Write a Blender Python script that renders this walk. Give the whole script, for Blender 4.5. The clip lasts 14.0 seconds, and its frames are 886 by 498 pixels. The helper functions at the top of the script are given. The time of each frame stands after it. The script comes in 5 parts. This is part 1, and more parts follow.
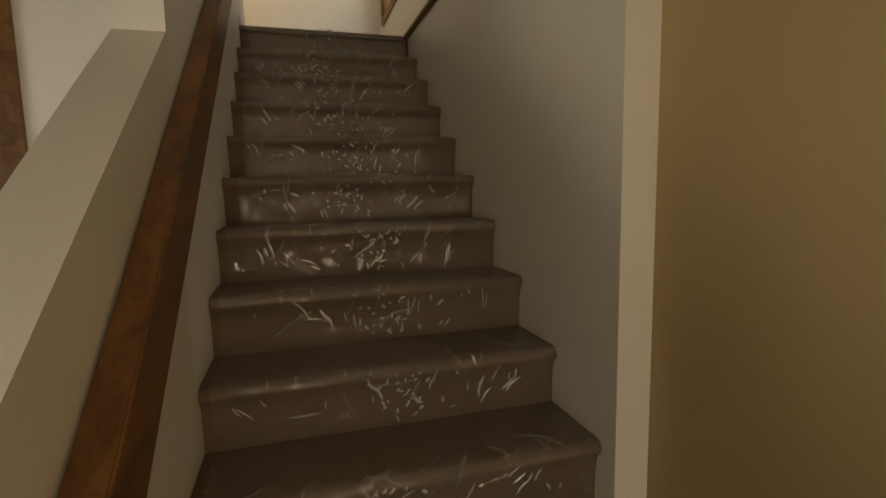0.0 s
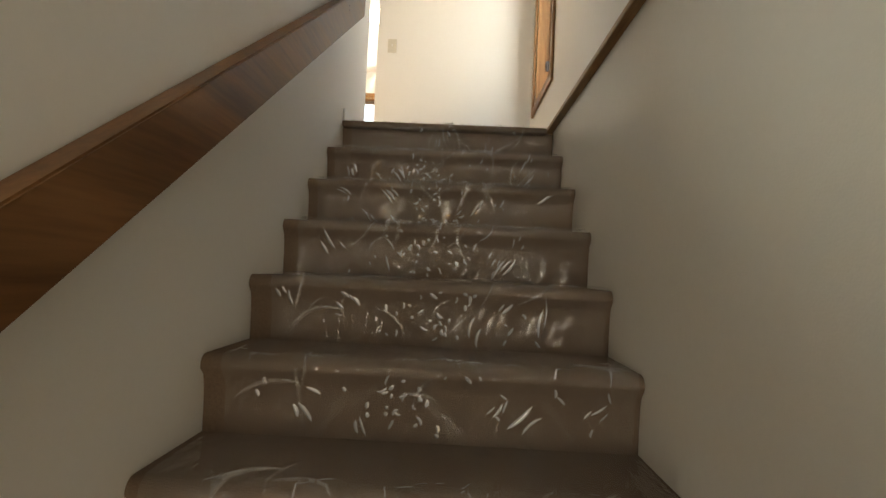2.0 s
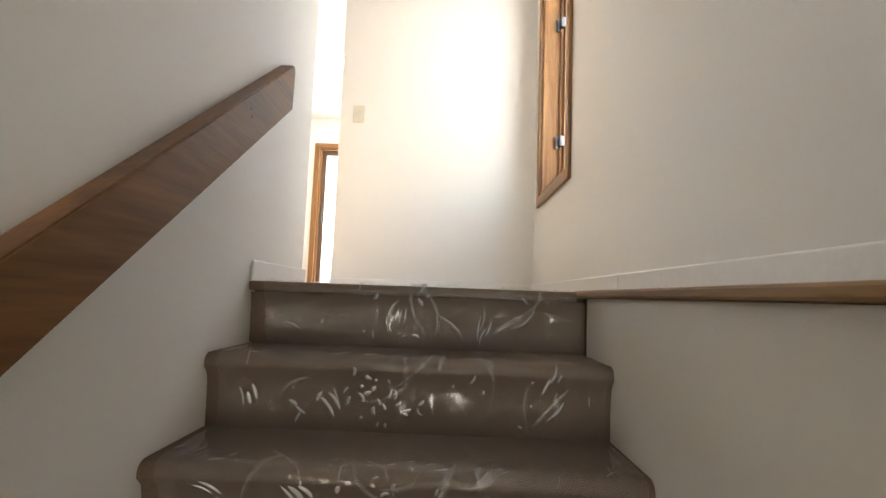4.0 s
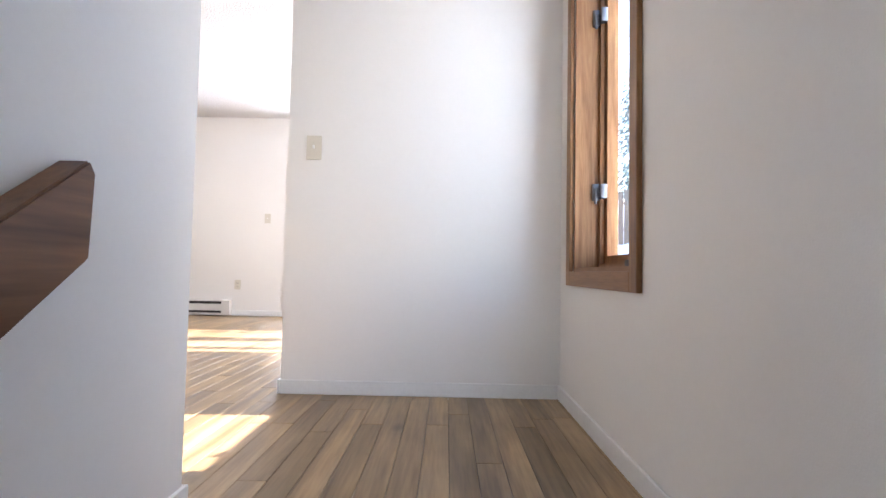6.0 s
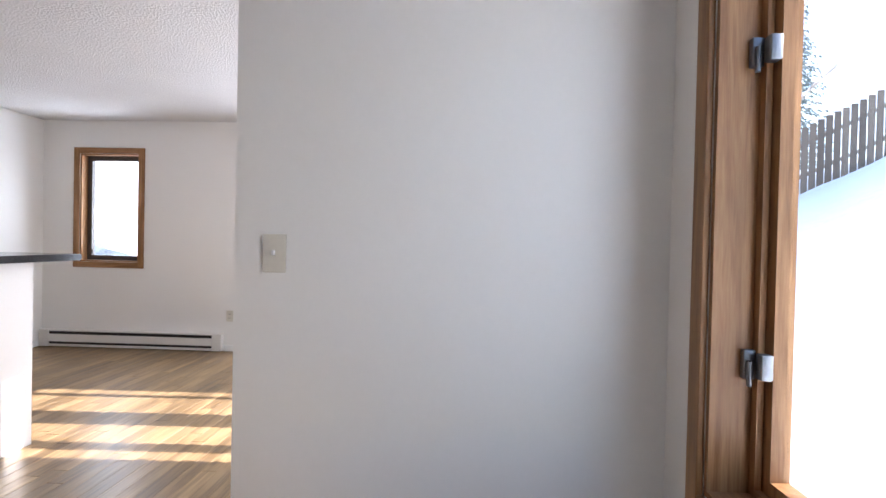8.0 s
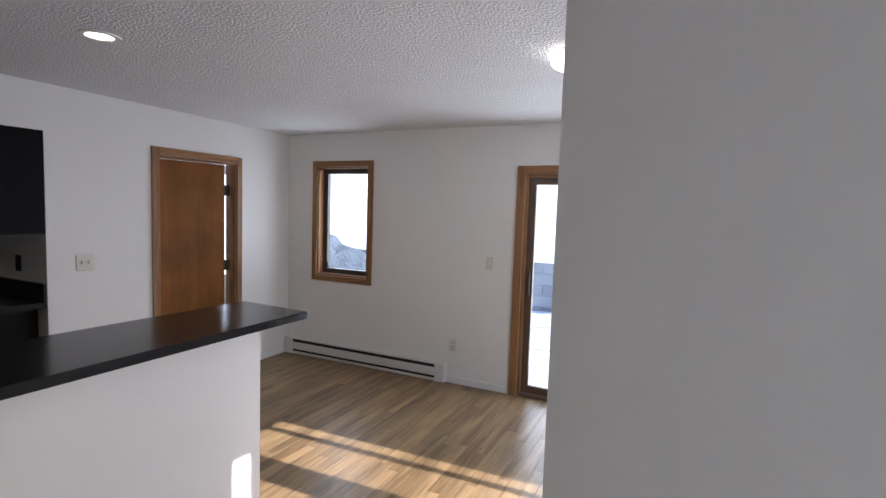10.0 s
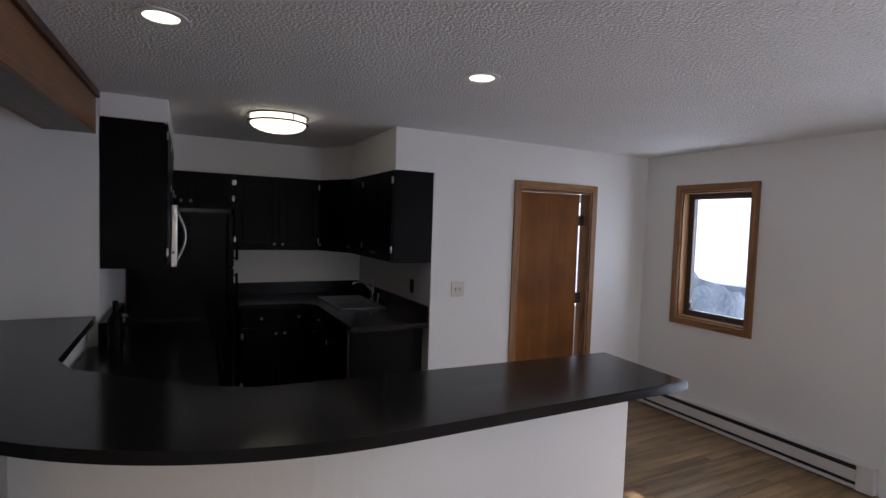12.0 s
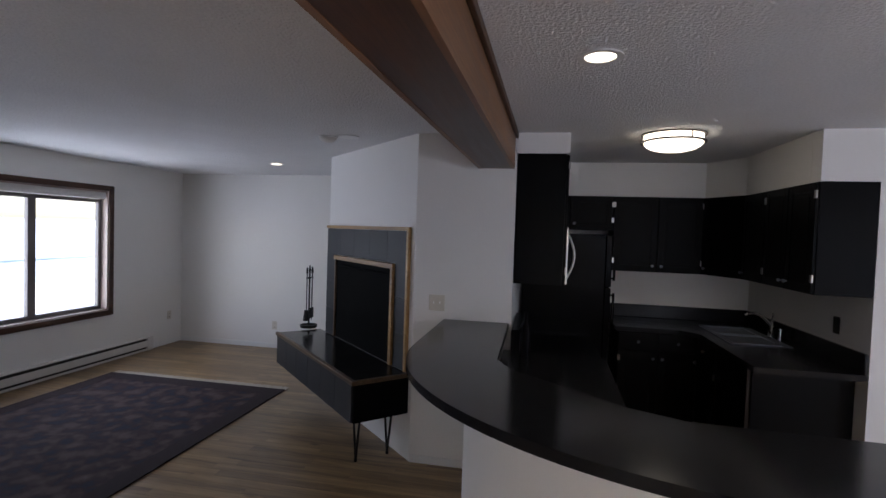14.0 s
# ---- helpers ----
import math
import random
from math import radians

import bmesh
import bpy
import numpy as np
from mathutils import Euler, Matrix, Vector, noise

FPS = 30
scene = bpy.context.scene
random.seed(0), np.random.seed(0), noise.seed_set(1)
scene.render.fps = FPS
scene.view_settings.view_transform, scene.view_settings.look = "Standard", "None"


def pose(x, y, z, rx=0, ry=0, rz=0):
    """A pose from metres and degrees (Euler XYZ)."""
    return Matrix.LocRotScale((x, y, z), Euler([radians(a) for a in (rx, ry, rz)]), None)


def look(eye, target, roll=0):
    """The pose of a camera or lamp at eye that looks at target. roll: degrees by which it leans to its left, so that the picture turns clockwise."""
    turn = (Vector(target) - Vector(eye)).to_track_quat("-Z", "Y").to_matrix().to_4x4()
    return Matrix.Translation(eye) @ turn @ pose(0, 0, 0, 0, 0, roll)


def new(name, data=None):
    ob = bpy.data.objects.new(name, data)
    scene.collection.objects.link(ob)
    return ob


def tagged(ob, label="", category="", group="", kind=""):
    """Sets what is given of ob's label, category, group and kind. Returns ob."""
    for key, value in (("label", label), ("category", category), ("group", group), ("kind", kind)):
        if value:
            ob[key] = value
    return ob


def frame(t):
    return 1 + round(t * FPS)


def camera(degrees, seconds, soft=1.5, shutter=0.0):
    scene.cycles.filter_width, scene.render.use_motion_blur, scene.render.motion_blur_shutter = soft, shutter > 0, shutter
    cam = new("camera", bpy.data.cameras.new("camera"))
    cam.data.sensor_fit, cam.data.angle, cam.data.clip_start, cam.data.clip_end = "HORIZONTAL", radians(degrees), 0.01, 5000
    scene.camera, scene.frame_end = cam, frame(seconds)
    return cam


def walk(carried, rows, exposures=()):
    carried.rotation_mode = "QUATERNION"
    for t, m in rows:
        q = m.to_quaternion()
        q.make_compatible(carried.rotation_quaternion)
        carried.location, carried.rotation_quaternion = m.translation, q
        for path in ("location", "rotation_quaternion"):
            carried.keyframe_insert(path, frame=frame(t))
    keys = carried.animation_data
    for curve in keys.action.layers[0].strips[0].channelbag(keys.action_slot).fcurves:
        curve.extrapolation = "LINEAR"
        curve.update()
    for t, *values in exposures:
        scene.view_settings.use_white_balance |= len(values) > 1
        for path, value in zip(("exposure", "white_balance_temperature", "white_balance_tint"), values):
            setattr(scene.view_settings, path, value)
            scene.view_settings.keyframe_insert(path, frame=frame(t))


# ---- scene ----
cam = camera(83.2, 14.0)
EXPO = [(0, 2.05, 12000, 15), (1.0, 2.6, 10000, 12), (1.5, 2.85, 9400, 12), (3, 3.28, 8450, 13), (4.2, 3.5, 7650, 14), (6.3, 2.95, 6300, 19), (7.2, 2.55, 6250, 19), (9.3, 1.76, 6200, 19), (10.5, 1.14, 6100, 18), (12, 1.0, 6100, 20), (14, 1.38, 6050, 21)]
PATH = [
    (0, (0.264, -3.335, -0.99), (0.825, -1.430, -1.23), -1.1),
    (0.5, (0.422, -3.101, -0.971), (0.682, -1.130, -1.19), -0.0),
    (1, (0.530, -2.880, -0.924), (0.622, -0.888, -1.076), 1.7),
    (1.5, (0.56, -2.634, -0.837), (0.537, -0.634, -0.838), 2.7),
    (2, (0.583, -2.402, -0.715), (0.533, -0.405, -0.623), 2.7),
    (2.5, (0.585, -2.162, -0.537), (0.522, -0.168, -0.385), 3.0),
    (3, (0.638, -1.966, -0.362), (0.573, 0.025, -0.19), 2.0),
    (3.5, (0.627, -1.733, -0.176), (0.58, 0.259, 0.004), 2.8),
    (4, (0.607, -1.525, -0.021), (0.582, 0.466, 0.164), 2.1),
    (4.2, (0.613, -1.435, 0.048), (0.594, 0.555, 0.243), 1.7),
    (6.3, (0.616, -0.521, 0.658), (0.6, 1.477, 0.733), 1.1),
    (6.5, (0.629, -0.43, 0.708), (0.613, 1.569, 0.775), 1.6),
    (7, (0.597, -0.216, 0.843), (0.588, 1.784, 0.875), 2.1),
    (7.2, (0.588, -0.142, 0.913), (0.579, 1.858, 0.936), 1.6),
    (9.3, (0.277, 0.813, 1.55), (-0.215, 2.747, 1.429), 1.9),
    (9.5, (0.199, 0.894, 1.58), (-0.405, 2.796, 1.451), 1.8),
    (10, (-0.014, 1.094, 1.648), (-0.87, 2.895, 1.497), 1.9),
    (10.5, (-0.203, 1.303, 1.69), (-1.304, 2.966, 1.548), 1.4),
    (11, (-0.347, 1.405, 1.717), (-1.706, 2.867, 1.589), 1.6),
    (11.5, (-0.42, 1.393, 1.711), (-2.012, 2.598, 1.599), 2.1),
    (12, (-0.447, 1.313, 1.71), (-2.224, 2.225, 1.609), 1.9),
    (12.5, (-0.449, 1.268, 1.72), (-2.349, 1.887, 1.63), 1.7),
    (13, (-0.463, 1.182, 1.717), (-2.433, 1.512, 1.638), 1.6),
    (13.5, (-0.469, 1.108, 1.719), (-2.467, 1.116, 1.651), 1.4),
    (14, (-0.509, 1.019, 1.721), (-2.471, 0.639, 1.65), 1.9),
]
walk(cam, [(t, look(eye, target, roll)) for t, eye, target, roll in PATH], EXPO)

# ---- light ----
SUN_EL = 26.5
SUN_FROM = Vector((1.0, 0.035, math.tan(radians(SUN_EL))))
world = bpy.data.worlds.new("world")
scene.world = world
world.use_nodes = True
wn = world.node_tree
sky = wn.nodes.new("ShaderNodeTexSky")
sky.sky_type = "NISHITA"
sky.sun_disc = False
sky.sun_elevation = radians(SUN_EL)
sky.sun_rotation = radians(88)
wn.links.new(sky.outputs[0], wn.nodes["Background"].inputs[0])
wn.nodes["Background"].inputs[1].default_value = 0.15
sun = new("sun", bpy.data.lights.new("sun", "SUN"))
sun.data.energy = 5.0
sun.data.angle = radians(0.5)
sun.data.color = (1.0, 0.97, 0.92)
sun.matrix_world = look(SUN_FROM * 30, (0, 0, 0))


def area_lamp(name, eye, target, w, h, watts, color):
    lamp = new(name, bpy.data.lights.new(name, "AREA"))
    lamp.data.shape, lamp.data.size, lamp.data.size_y = "RECTANGLE", w, h
    lamp.data.energy, lamp.data.color = watts, color
    lamp.matrix_world = look(eye, target)
    return lamp


SKYCOL = (0.86, 0.93, 1.0)
area_lamp("skylight_landing", (1.36, 1.125, 1.33), (0, 1.12, 0.4), 0.66, 1.45, 0.1, SKYCOL)
area_lamp("skylight_dining", (1.36, 3.48, 1.33), (0, 3.48, 1.0), 1.3, 1.42, 10, SKYCOL)
area_lamp("skylight_slider", (-0.53, 5.66, 1.05), (-0.53, 0, 0.8), 1.4, 1.8, 15, SKYCOL)
area_lamp("skylight_north", (-3.25, 5.62, 1.5), (-3.25, 0, 1.2), 0.62, 1.12, 4, SKYCOL)
area_lamp("skylight_living", (-4.8, -4.36, 1.35), (-4.8, 0, 2.3), 1.7, 1.4, 12.5, SKYCOL)
# Lamps for unseen lower hall openings, added to light the stairs from below.
area_lamp("unseen_hall_skylight", (-2.42, -3.2, -1.2), (0, -3.0, -1.4), 1.2, 1.3, 4.5, (0.62, 0.82, 1.0))
area_lamp("unseen_door_skylight", (0.55, -5.72, -1.35), (0.55, 0, -1.2), 0.84, 1.7, 4.5, (0.92, 0.95, 1.0))
# Lamp of the unseen stairwell window, added to brighten walls and landing.
area_lamp("unseen_stairs_skylight", (0.575, -3.64, 1.70), (0.575, 0, 1.9), 0.66, 0.56, 1.7, SKYCOL)
area_lamp("skylight_bedroom", (-5.2, 5.62, 1.4), (-5.2, 0, 1.2), 1.0, 1.2, 9, SKYCOL)


def spot_lamp(name, x, y, z, watts, color, radius=0.05, angle=120):
    lamp = new(name, bpy.data.lights.new(name, "SPOT"))
    lamp.data.energy, lamp.data.color, lamp.data.shadow_soft_size = watts, color, radius
    lamp.data.spot_size, lamp.data.spot_blend = radians(angle), 0.8
    lamp.location = (x, y, z)


WARM = (1.0, 0.86, 0.62)
for lx, ly in ((-2.57, 2.585), (-2.57, 1.224), (-5.77, -1.97)):
    spot_lamp("downlight_lamp", lx, ly, 2.42, 2, WARM)

# ---- materials ----


def material(name, base, rough=0.6, metal=0.0, vary=0.12, scale=6.0, grain=0.06, grain_scale=60.0, bump=0.15, bump_scale=120.0,
             bump_depth=0.002, stretch=(1, 1, 1), per_piece=0.0, spec=0.5, coat=0.0, space="Object", island=False):
    """A plain surface: broad stains, fine grain, relief, and variation piece by piece."""
    m = bpy.data.materials.new(name)
    m.use_nodes = True
    nt = m.node_tree
    n, ln = nt.nodes, nt.links
    bsdf = n["Principled BSDF"]
    co = n.new("ShaderNodeTexCoord")
    mp = n.new("ShaderNodeMapping")
    mp.inputs["Scale"].default_value = stretch
    ln.new(co.outputs[space], mp.inputs["Vector"])
    broad, fine = n.new("ShaderNodeTexNoise"), n.new("ShaderNodeTexNoise")
    broad.inputs["Scale"].default_value, broad.inputs["Detail"].default_value = scale, 4
    fine.inputs["Scale"].default_value, fine.inputs["Detail"].default_value = grain_scale, 3
    for t in (broad, fine):
        ln.new(mp.outputs[0], t.inputs["Vector"])
    mul = n.new("ShaderNodeMath")
    mul.operation = "MULTIPLY_ADD"
    ln.new(broad.outputs["Fac"], mul.inputs[0])
    mul.inputs[1].default_value, mul.inputs[2].default_value = 2 * vary, 1 - vary
    add = n.new("ShaderNodeMath")
    add.operation = "MULTIPLY_ADD"
    ln.new(fine.outputs["Fac"], add.inputs[0])
    add.inputs[1].default_value = 2 * grain
    add2 = n.new("ShaderNodeMath")
    add2.operation = "SUBTRACT"
    ln.new(mul.outputs[0], add2.inputs[0])
    add2.inputs[1].default_value = grain
    ln.new(add2.outputs[0], add.inputs[2])
    last = add
    if per_piece:
        info = n.new("ShaderNodeNewGeometry" if island else "ShaderNodeObjectInfo")
        pp = n.new("ShaderNodeMath")
        pp.operation = "MULTIPLY_ADD"
        ln.new(info.outputs["Random Per Island" if island else "Random"], pp.inputs[0])
        pp.inputs[1].default_value, pp.inputs[2].default_value = 2 * per_piece, 1 - per_piece
        m2 = n.new("ShaderNodeMath")
        m2.operation = "MULTIPLY"
        ln.new(last.outputs[0], m2.inputs[0])
        ln.new(pp.outputs[0], m2.inputs[1])
        last = m2
    hsv = n.new("ShaderNodeHueSaturation")
    hsv.inputs["Color"].default_value = (*base, 1)
    ln.new(last.outputs[0], hsv.inputs["Value"])
    ln.new(hsv.outputs[0], bsdf.inputs["Base Color"])
    rr = n.new("ShaderNodeMath")
    rr.operation = "MULTIPLY_ADD"
    ln.new(broad.outputs["Fac"], rr.inputs[0])
    rr.inputs[1].default_value, rr.inputs[2].default_value = 0.2 * rough, 0.9 * rough
    ln.new(rr.outputs[0], bsdf.inputs["Roughness"])
    bsdf.inputs["Metallic"].default_value = metal
    bsdf.inputs["Specular IOR Level"].default_value = spec
    bsdf.inputs["Coat Weight"].default_value = coat
    if bump:
        bt, bp = n.new("ShaderNodeTexNoise"), n.new("ShaderNodeBump")
        bt.inputs["Scale"].default_value, bt.inputs["Detail"].default_value = bump_scale, 3
        ln.new(mp.outputs[0], bt.inputs["Vector"])
        bp.inputs["Strength"].default_value, bp.inputs["Distance"].default_value = bump, bump_depth
        ln.new(bt.outputs["Fac"], bp.inputs["Height"])
        ln.new(bp.outputs[0], bsdf.inputs["Normal"])
    return m


def wood(name, dark, light, along="Z", rough=0.4, rings=9.0, per_piece=0.0, island=False, coat=0.0, knots=False, spec=0.28, blotch=0.5):
    """Wood with long grain streaks along one axis."""
    m = bpy.data.materials.new(name)
    m.use_nodes = True
    nt = m.node_tree
    n, ln = nt.nodes, nt.links
    bsdf = n["Principled BSDF"]
    co, mp = n.new("ShaderNodeTexCoord"), n.new("ShaderNodeMapping")
    mp.inputs["Scale"].default_value = {"X": (0.06, 1, 1), "Y": (1, 0.06, 1), "Z": (1, 1, 0.06)}[along]
    ln.new(co.outputs["Object"], mp.inputs["Vector"])
    src = mp.outputs[0]
    rnd = None
    if per_piece:
        info = n.new("ShaderNodeNewGeometry" if island else "ShaderNodeObjectInfo")
        rnd = info.outputs["Random Per Island" if island else "Random"]
        sc = n.new("ShaderNodeMath")
        sc.operation = "MULTIPLY"
        ln.new(rnd, sc.inputs[0])
        sc.inputs[1].default_value = 37.0
        vec = n.new("ShaderNodeVectorMath")
        vec.operation = "ADD"
        ln.new(src, vec.inputs[0])
        ln.new(sc.outputs[0], vec.inputs[1])
        src = vec.outputs[0]
    warp, fine, blot = n.new("ShaderNodeTexNoise"), n.new("ShaderNodeTexNoise"), n.new("ShaderNodeTexNoise")
    warp.inputs["Scale"].default_value, warp.inputs["Detail"].default_value, warp.inputs["Distortion"].default_value = rings * 2.2, 3, 1.4
    fine.inputs["Scale"].default_value, fine.inputs["Detail"].default_value = rings * 22, 4
    blot.inputs["Scale"].default_value, blot.inputs["Detail"].default_value = 2.3, 3
    for t in (warp, fine):
        ln.new(src, t.inputs["Vector"])
    ln.new(co.outputs["Object"], blot.inputs["Vector"])
    mixv = n.new("ShaderNodeMath")
    mixv.operation = "MULTIPLY_ADD"
    ln.new(fine.outputs["Fac"], mixv.inputs[0])
    mixv.inputs[1].default_value = 0.45
    ln.new(warp.outputs["Fac"], mixv.inputs[2])
    ramp = n.new("ShaderNodeValToRGB")
    ramp.color_ramp.elements[0].position, ramp.color_ramp.elements[0].color = 0.5, (*dark, 1)
    ramp.color_ramp.elements[1].position, ramp.color_ramp.elements[1].color = 0.92, (*light, 1)
    ln.new(mixv.outputs[0], ramp.inputs["Fac"])
    hsv = n.new("ShaderNodeHueSaturation")
    ln.new(ramp.outputs[0], hsv.inputs["Color"])
    val = n.new("ShaderNodeMath")
    val.operation = "MULTIPLY_ADD"
    ln.new(blot.outputs["Fac"], val.inputs[0])
    val.inputs[1].default_value, val.inputs[2].default_value = blotch, 1 - blotch / 2
    last = val
    if per_piece:
        pp, m2 = n.new("ShaderNodeMath"), n.new("ShaderNodeMath")
        pp.operation, m2.operation = "MULTIPLY_ADD", "MULTIPLY"
        ln.new(rnd, pp.inputs[0])
        pp.inputs[1].default_value, pp.inputs[2].default_value = 2 * per_piece, 1 - per_piece
        ln.new(val.outputs[0], m2.inputs[0])
        ln.new(pp.outputs[0], m2.inputs[1])
        last = m2
    if knots:
        km, kv, kr, k2 = n.new("ShaderNodeMapping"), n.new("ShaderNodeTexVoronoi"), n.new("ShaderNodeMapRange"), n.new("ShaderNodeMath")
        km.inputs["Scale"].default_value = (1, 0.45, 1)
        ln.new(co.outputs["Object"], km.inputs["Vector"])
        kvec = n.new("ShaderNodeVectorMath")
        kvec.operation = "ADD"
        ln.new(km.outputs[0], kvec.inputs[0])
        ln.new(sc.outputs[0], kvec.inputs[1])
        ln.new(kvec.outputs[0], kv.inputs["Vector"])
        kv.inputs["Scale"].default_value = 3.2
        kr.inputs["From Min"].default_value, kr.inputs["From Max"].default_value = 0.02, 0.09
        kr.inputs["To Min"].default_value, kr.inputs["To Max"].default_value = 0.35, 1.0
        ln.new(kv.outputs["Distance"], kr.inputs["Value"])
        k2.operation = "MULTIPLY"
        ln.new(last.outputs[0], k2.inputs[0])
        ln.new(kr.outputs[0], k2.inputs[1])
        last = k2
    ln.new(last.outputs[0], hsv.inputs["Value"])
    ln.new(hsv.outputs[0], bsdf.inputs["Base Color"])
    rr = n.new("ShaderNodeMath")
    rr.operation = "MULTIPLY_ADD"
    ln.new(warp.outputs["Fac"], rr.inputs[0])
    rr.inputs[1].default_value, rr.inputs[2].default_value = 0.25, rough - 0.1
    ln.new(rr.outputs[0], bsdf.inputs["Roughness"])
    bsdf.inputs["Coat Weight"].default_value = coat
    bsdf.inputs["Specular IOR Level"].default_value = spec
    bp = n.new("ShaderNodeBump")
    bp.inputs["Strength"].default_value, bp.inputs["Distance"].default_value = 0.25, 0.0015
    ln.new(mixv.outputs[0], bp.inputs["Height"])
    ln.new(bp.outputs[0], bsdf.inputs["Normal"])
    return m


def clear(name, tint, rough, ior, wrinkle=0.0, haze=0.0):
    """Thin glass or film: see-through, with a glossy coat by Fresnel."""
    m = bpy.data.materials.new(name)
    m.use_nodes = True
    nt = m.node_tree
    n, ln = nt.nodes, nt.links
    n.remove(n["Principled BSDF"])
    tr, gl, fr, mx = (n.new("ShaderNodeBsdf" + k) if k in ("Transparent", "Glossy") else n.new(k) for k in
                      ("Transparent", "Glossy", "ShaderNodeLayerWeight", "ShaderNodeMixShader"))
    tr.inputs[0].default_value = (*tint, 1)
    gl.inputs["Roughness"].default_value = rough
    f0 = ((ior - 1) / (ior + 1)) ** 2
    pw, ma = n.new("ShaderNodeMath"), n.new("ShaderNodeMath")
    pw.operation, ma.operation = "POWER", "MULTIPLY_ADD"
    ln.new(fr.outputs["Facing"], pw.inputs[0])
    fr.inputs["Blend"].default_value = 0.5
    pw.inputs[1].default_value = 5.0
    ln.new(pw.outputs[0], ma.inputs[0])
    ma.inputs[1].default_value, ma.inputs[2].default_value = 0.6 * (1 - f0), f0
    ln.new(ma.outputs[0], mx.inputs[0])
    ln.new(tr.outputs[0], mx.inputs[1])
    ln.new(gl.outputs[0], mx.inputs[2])
    ln.new(mx.outputs[0], n["Material Output"].inputs[0])
    # Haze mixes plain white in; on the creases it stands in for glints.
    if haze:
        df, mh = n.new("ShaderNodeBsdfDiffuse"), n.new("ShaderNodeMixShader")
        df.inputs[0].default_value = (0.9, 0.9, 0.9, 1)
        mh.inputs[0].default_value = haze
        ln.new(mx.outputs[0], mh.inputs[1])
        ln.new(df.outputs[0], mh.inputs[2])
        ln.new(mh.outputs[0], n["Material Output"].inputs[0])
    if wrinkle:
        co, mp = n.new("ShaderNodeTexCoord"), n.new("ShaderNodeMapping")
        mp.inputs["Scale"].default_value = (1.0, 0.45, 0.3)
        ln.new(co.outputs["Object"], mp.inputs["Vector"])
        tex, bp = n.new("ShaderNodeTexNoise"), n.new("ShaderNodeBump")
        tex.noise_type = "RIDGED_MULTIFRACTAL"
        tex.inputs["Scale"].default_value, tex.inputs["Detail"].default_value, tex.inputs["Distortion"].default_value = 34, 3, 1.2
        ln.new(mp.outputs[0], tex.inputs["Vector"])
        bp.inputs["Strength"].default_value, bp.inputs["Distance"].default_value = wrinkle, 0.007
        ln.new(tex.outputs["Fac"], bp.inputs["Height"])
        for t in (gl, fr):
            ln.new(bp.outputs[0], t.inputs["Normal"])
    return m


def glow(name, color, strength):
    m = bpy.data.materials.new(name)
    m.use_nodes = True
    b = m.node_tree.nodes["Principled BSDF"]
    b.inputs["Base Color"].default_value = (*color, 1)
    b.inputs["Emission Color"].default_value = (*color, 1)
    b.inputs["Emission Strength"].default_value = strength
    return m


M_WALL = material("wall_paint", (0.835, 0.82, 0.785), 0.55, vary=0.03, scale=1.5, grain=0.015, bump=0.25, bump_scale=260, bump_depth=0.0012)
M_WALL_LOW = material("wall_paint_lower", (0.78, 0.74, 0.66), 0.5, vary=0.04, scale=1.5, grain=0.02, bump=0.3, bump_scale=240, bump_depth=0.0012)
M_TAN = material("tan_wall_paint", (0.47, 0.335, 0.175), 0.5, vary=0.05, scale=1.2, grain=0.02, bump=0.3, bump_scale=240, bump_depth=0.0012)
M_CEIL = material("popcorn_ceiling", (0.80, 0.80, 0.80), 0.9, vary=0.05, scale=3, grain=0.12, grain_scale=70, bump=1.0, bump_scale=75, bump_depth=0.012, spec=0.2)
M_TRIM_W = material("white_trim_paint", (0.82, 0.82, 0.80), 0.35, vary=0.04, bump=0.1)
M_OAK = wood("oak_trim", (0.19, 0.087, 0.033), (0.37, 0.197, 0.088), "Z", 0.38, 10)
M_OAK_Y = wood("oak_trim_long", (0.19, 0.087, 0.033), (0.37, 0.197, 0.088), "Y", 0.38, 10)
M_OAK_X = wood("oak_trim_cross", (0.19, 0.087, 0.033), (0.37, 0.197, 0.088), "X", 0.38, 10)
M_RAIL = wood("stained_rail_wood", (0.095, 0.038, 0.013), (0.235, 0.108, 0.042), "Y", 0.38, 4, spec=0.4)
M_CAP = wood("pale_cap_wood", (0.20, 0.105, 0.042), (0.36, 0.21, 0.095), "Y", 0.4, 9)
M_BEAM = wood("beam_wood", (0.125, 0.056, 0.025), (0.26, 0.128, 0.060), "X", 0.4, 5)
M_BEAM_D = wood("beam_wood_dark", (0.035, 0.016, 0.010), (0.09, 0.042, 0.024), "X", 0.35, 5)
M_DOOR = wood("door_veneer", (0.185, 0.062, 0.008), (0.255, 0.092, 0.013), "Z", 0.42, 1.5, blotch=1.5)
M_FLOOR = wood("oak_floor", (0.137, 0.084, 0.038), (0.365, 0.243, 0.122), "Y", 0.32, 4, per_piece=0.24, knots=True, blotch=0.8, spec=0.5)
M_FLOOR_J = wood("oak_floor_far", (0.137, 0.084, 0.038), (0.365, 0.243, 0.122), "Y", 0.32, 4, per_piece=0.24, knots=True, blotch=0.8, spec=0.5, island=True)
M_GAP = material("floor_joint", (0.075, 0.048, 0.028), 0.8, bump=0)
M_CARPET = material("brown_carpet", (0.172, 0.122, 0.087), 0.95, vary=0.15, scale=5, grain=0.25, grain_scale=160, bump=0.8, bump_scale=380, bump_depth=0.006, spec=0.1)
M_FILM = clear("plastic_film", (0.96, 0.96, 0.96), 0.04, 1.6, 1.0, 0.035)
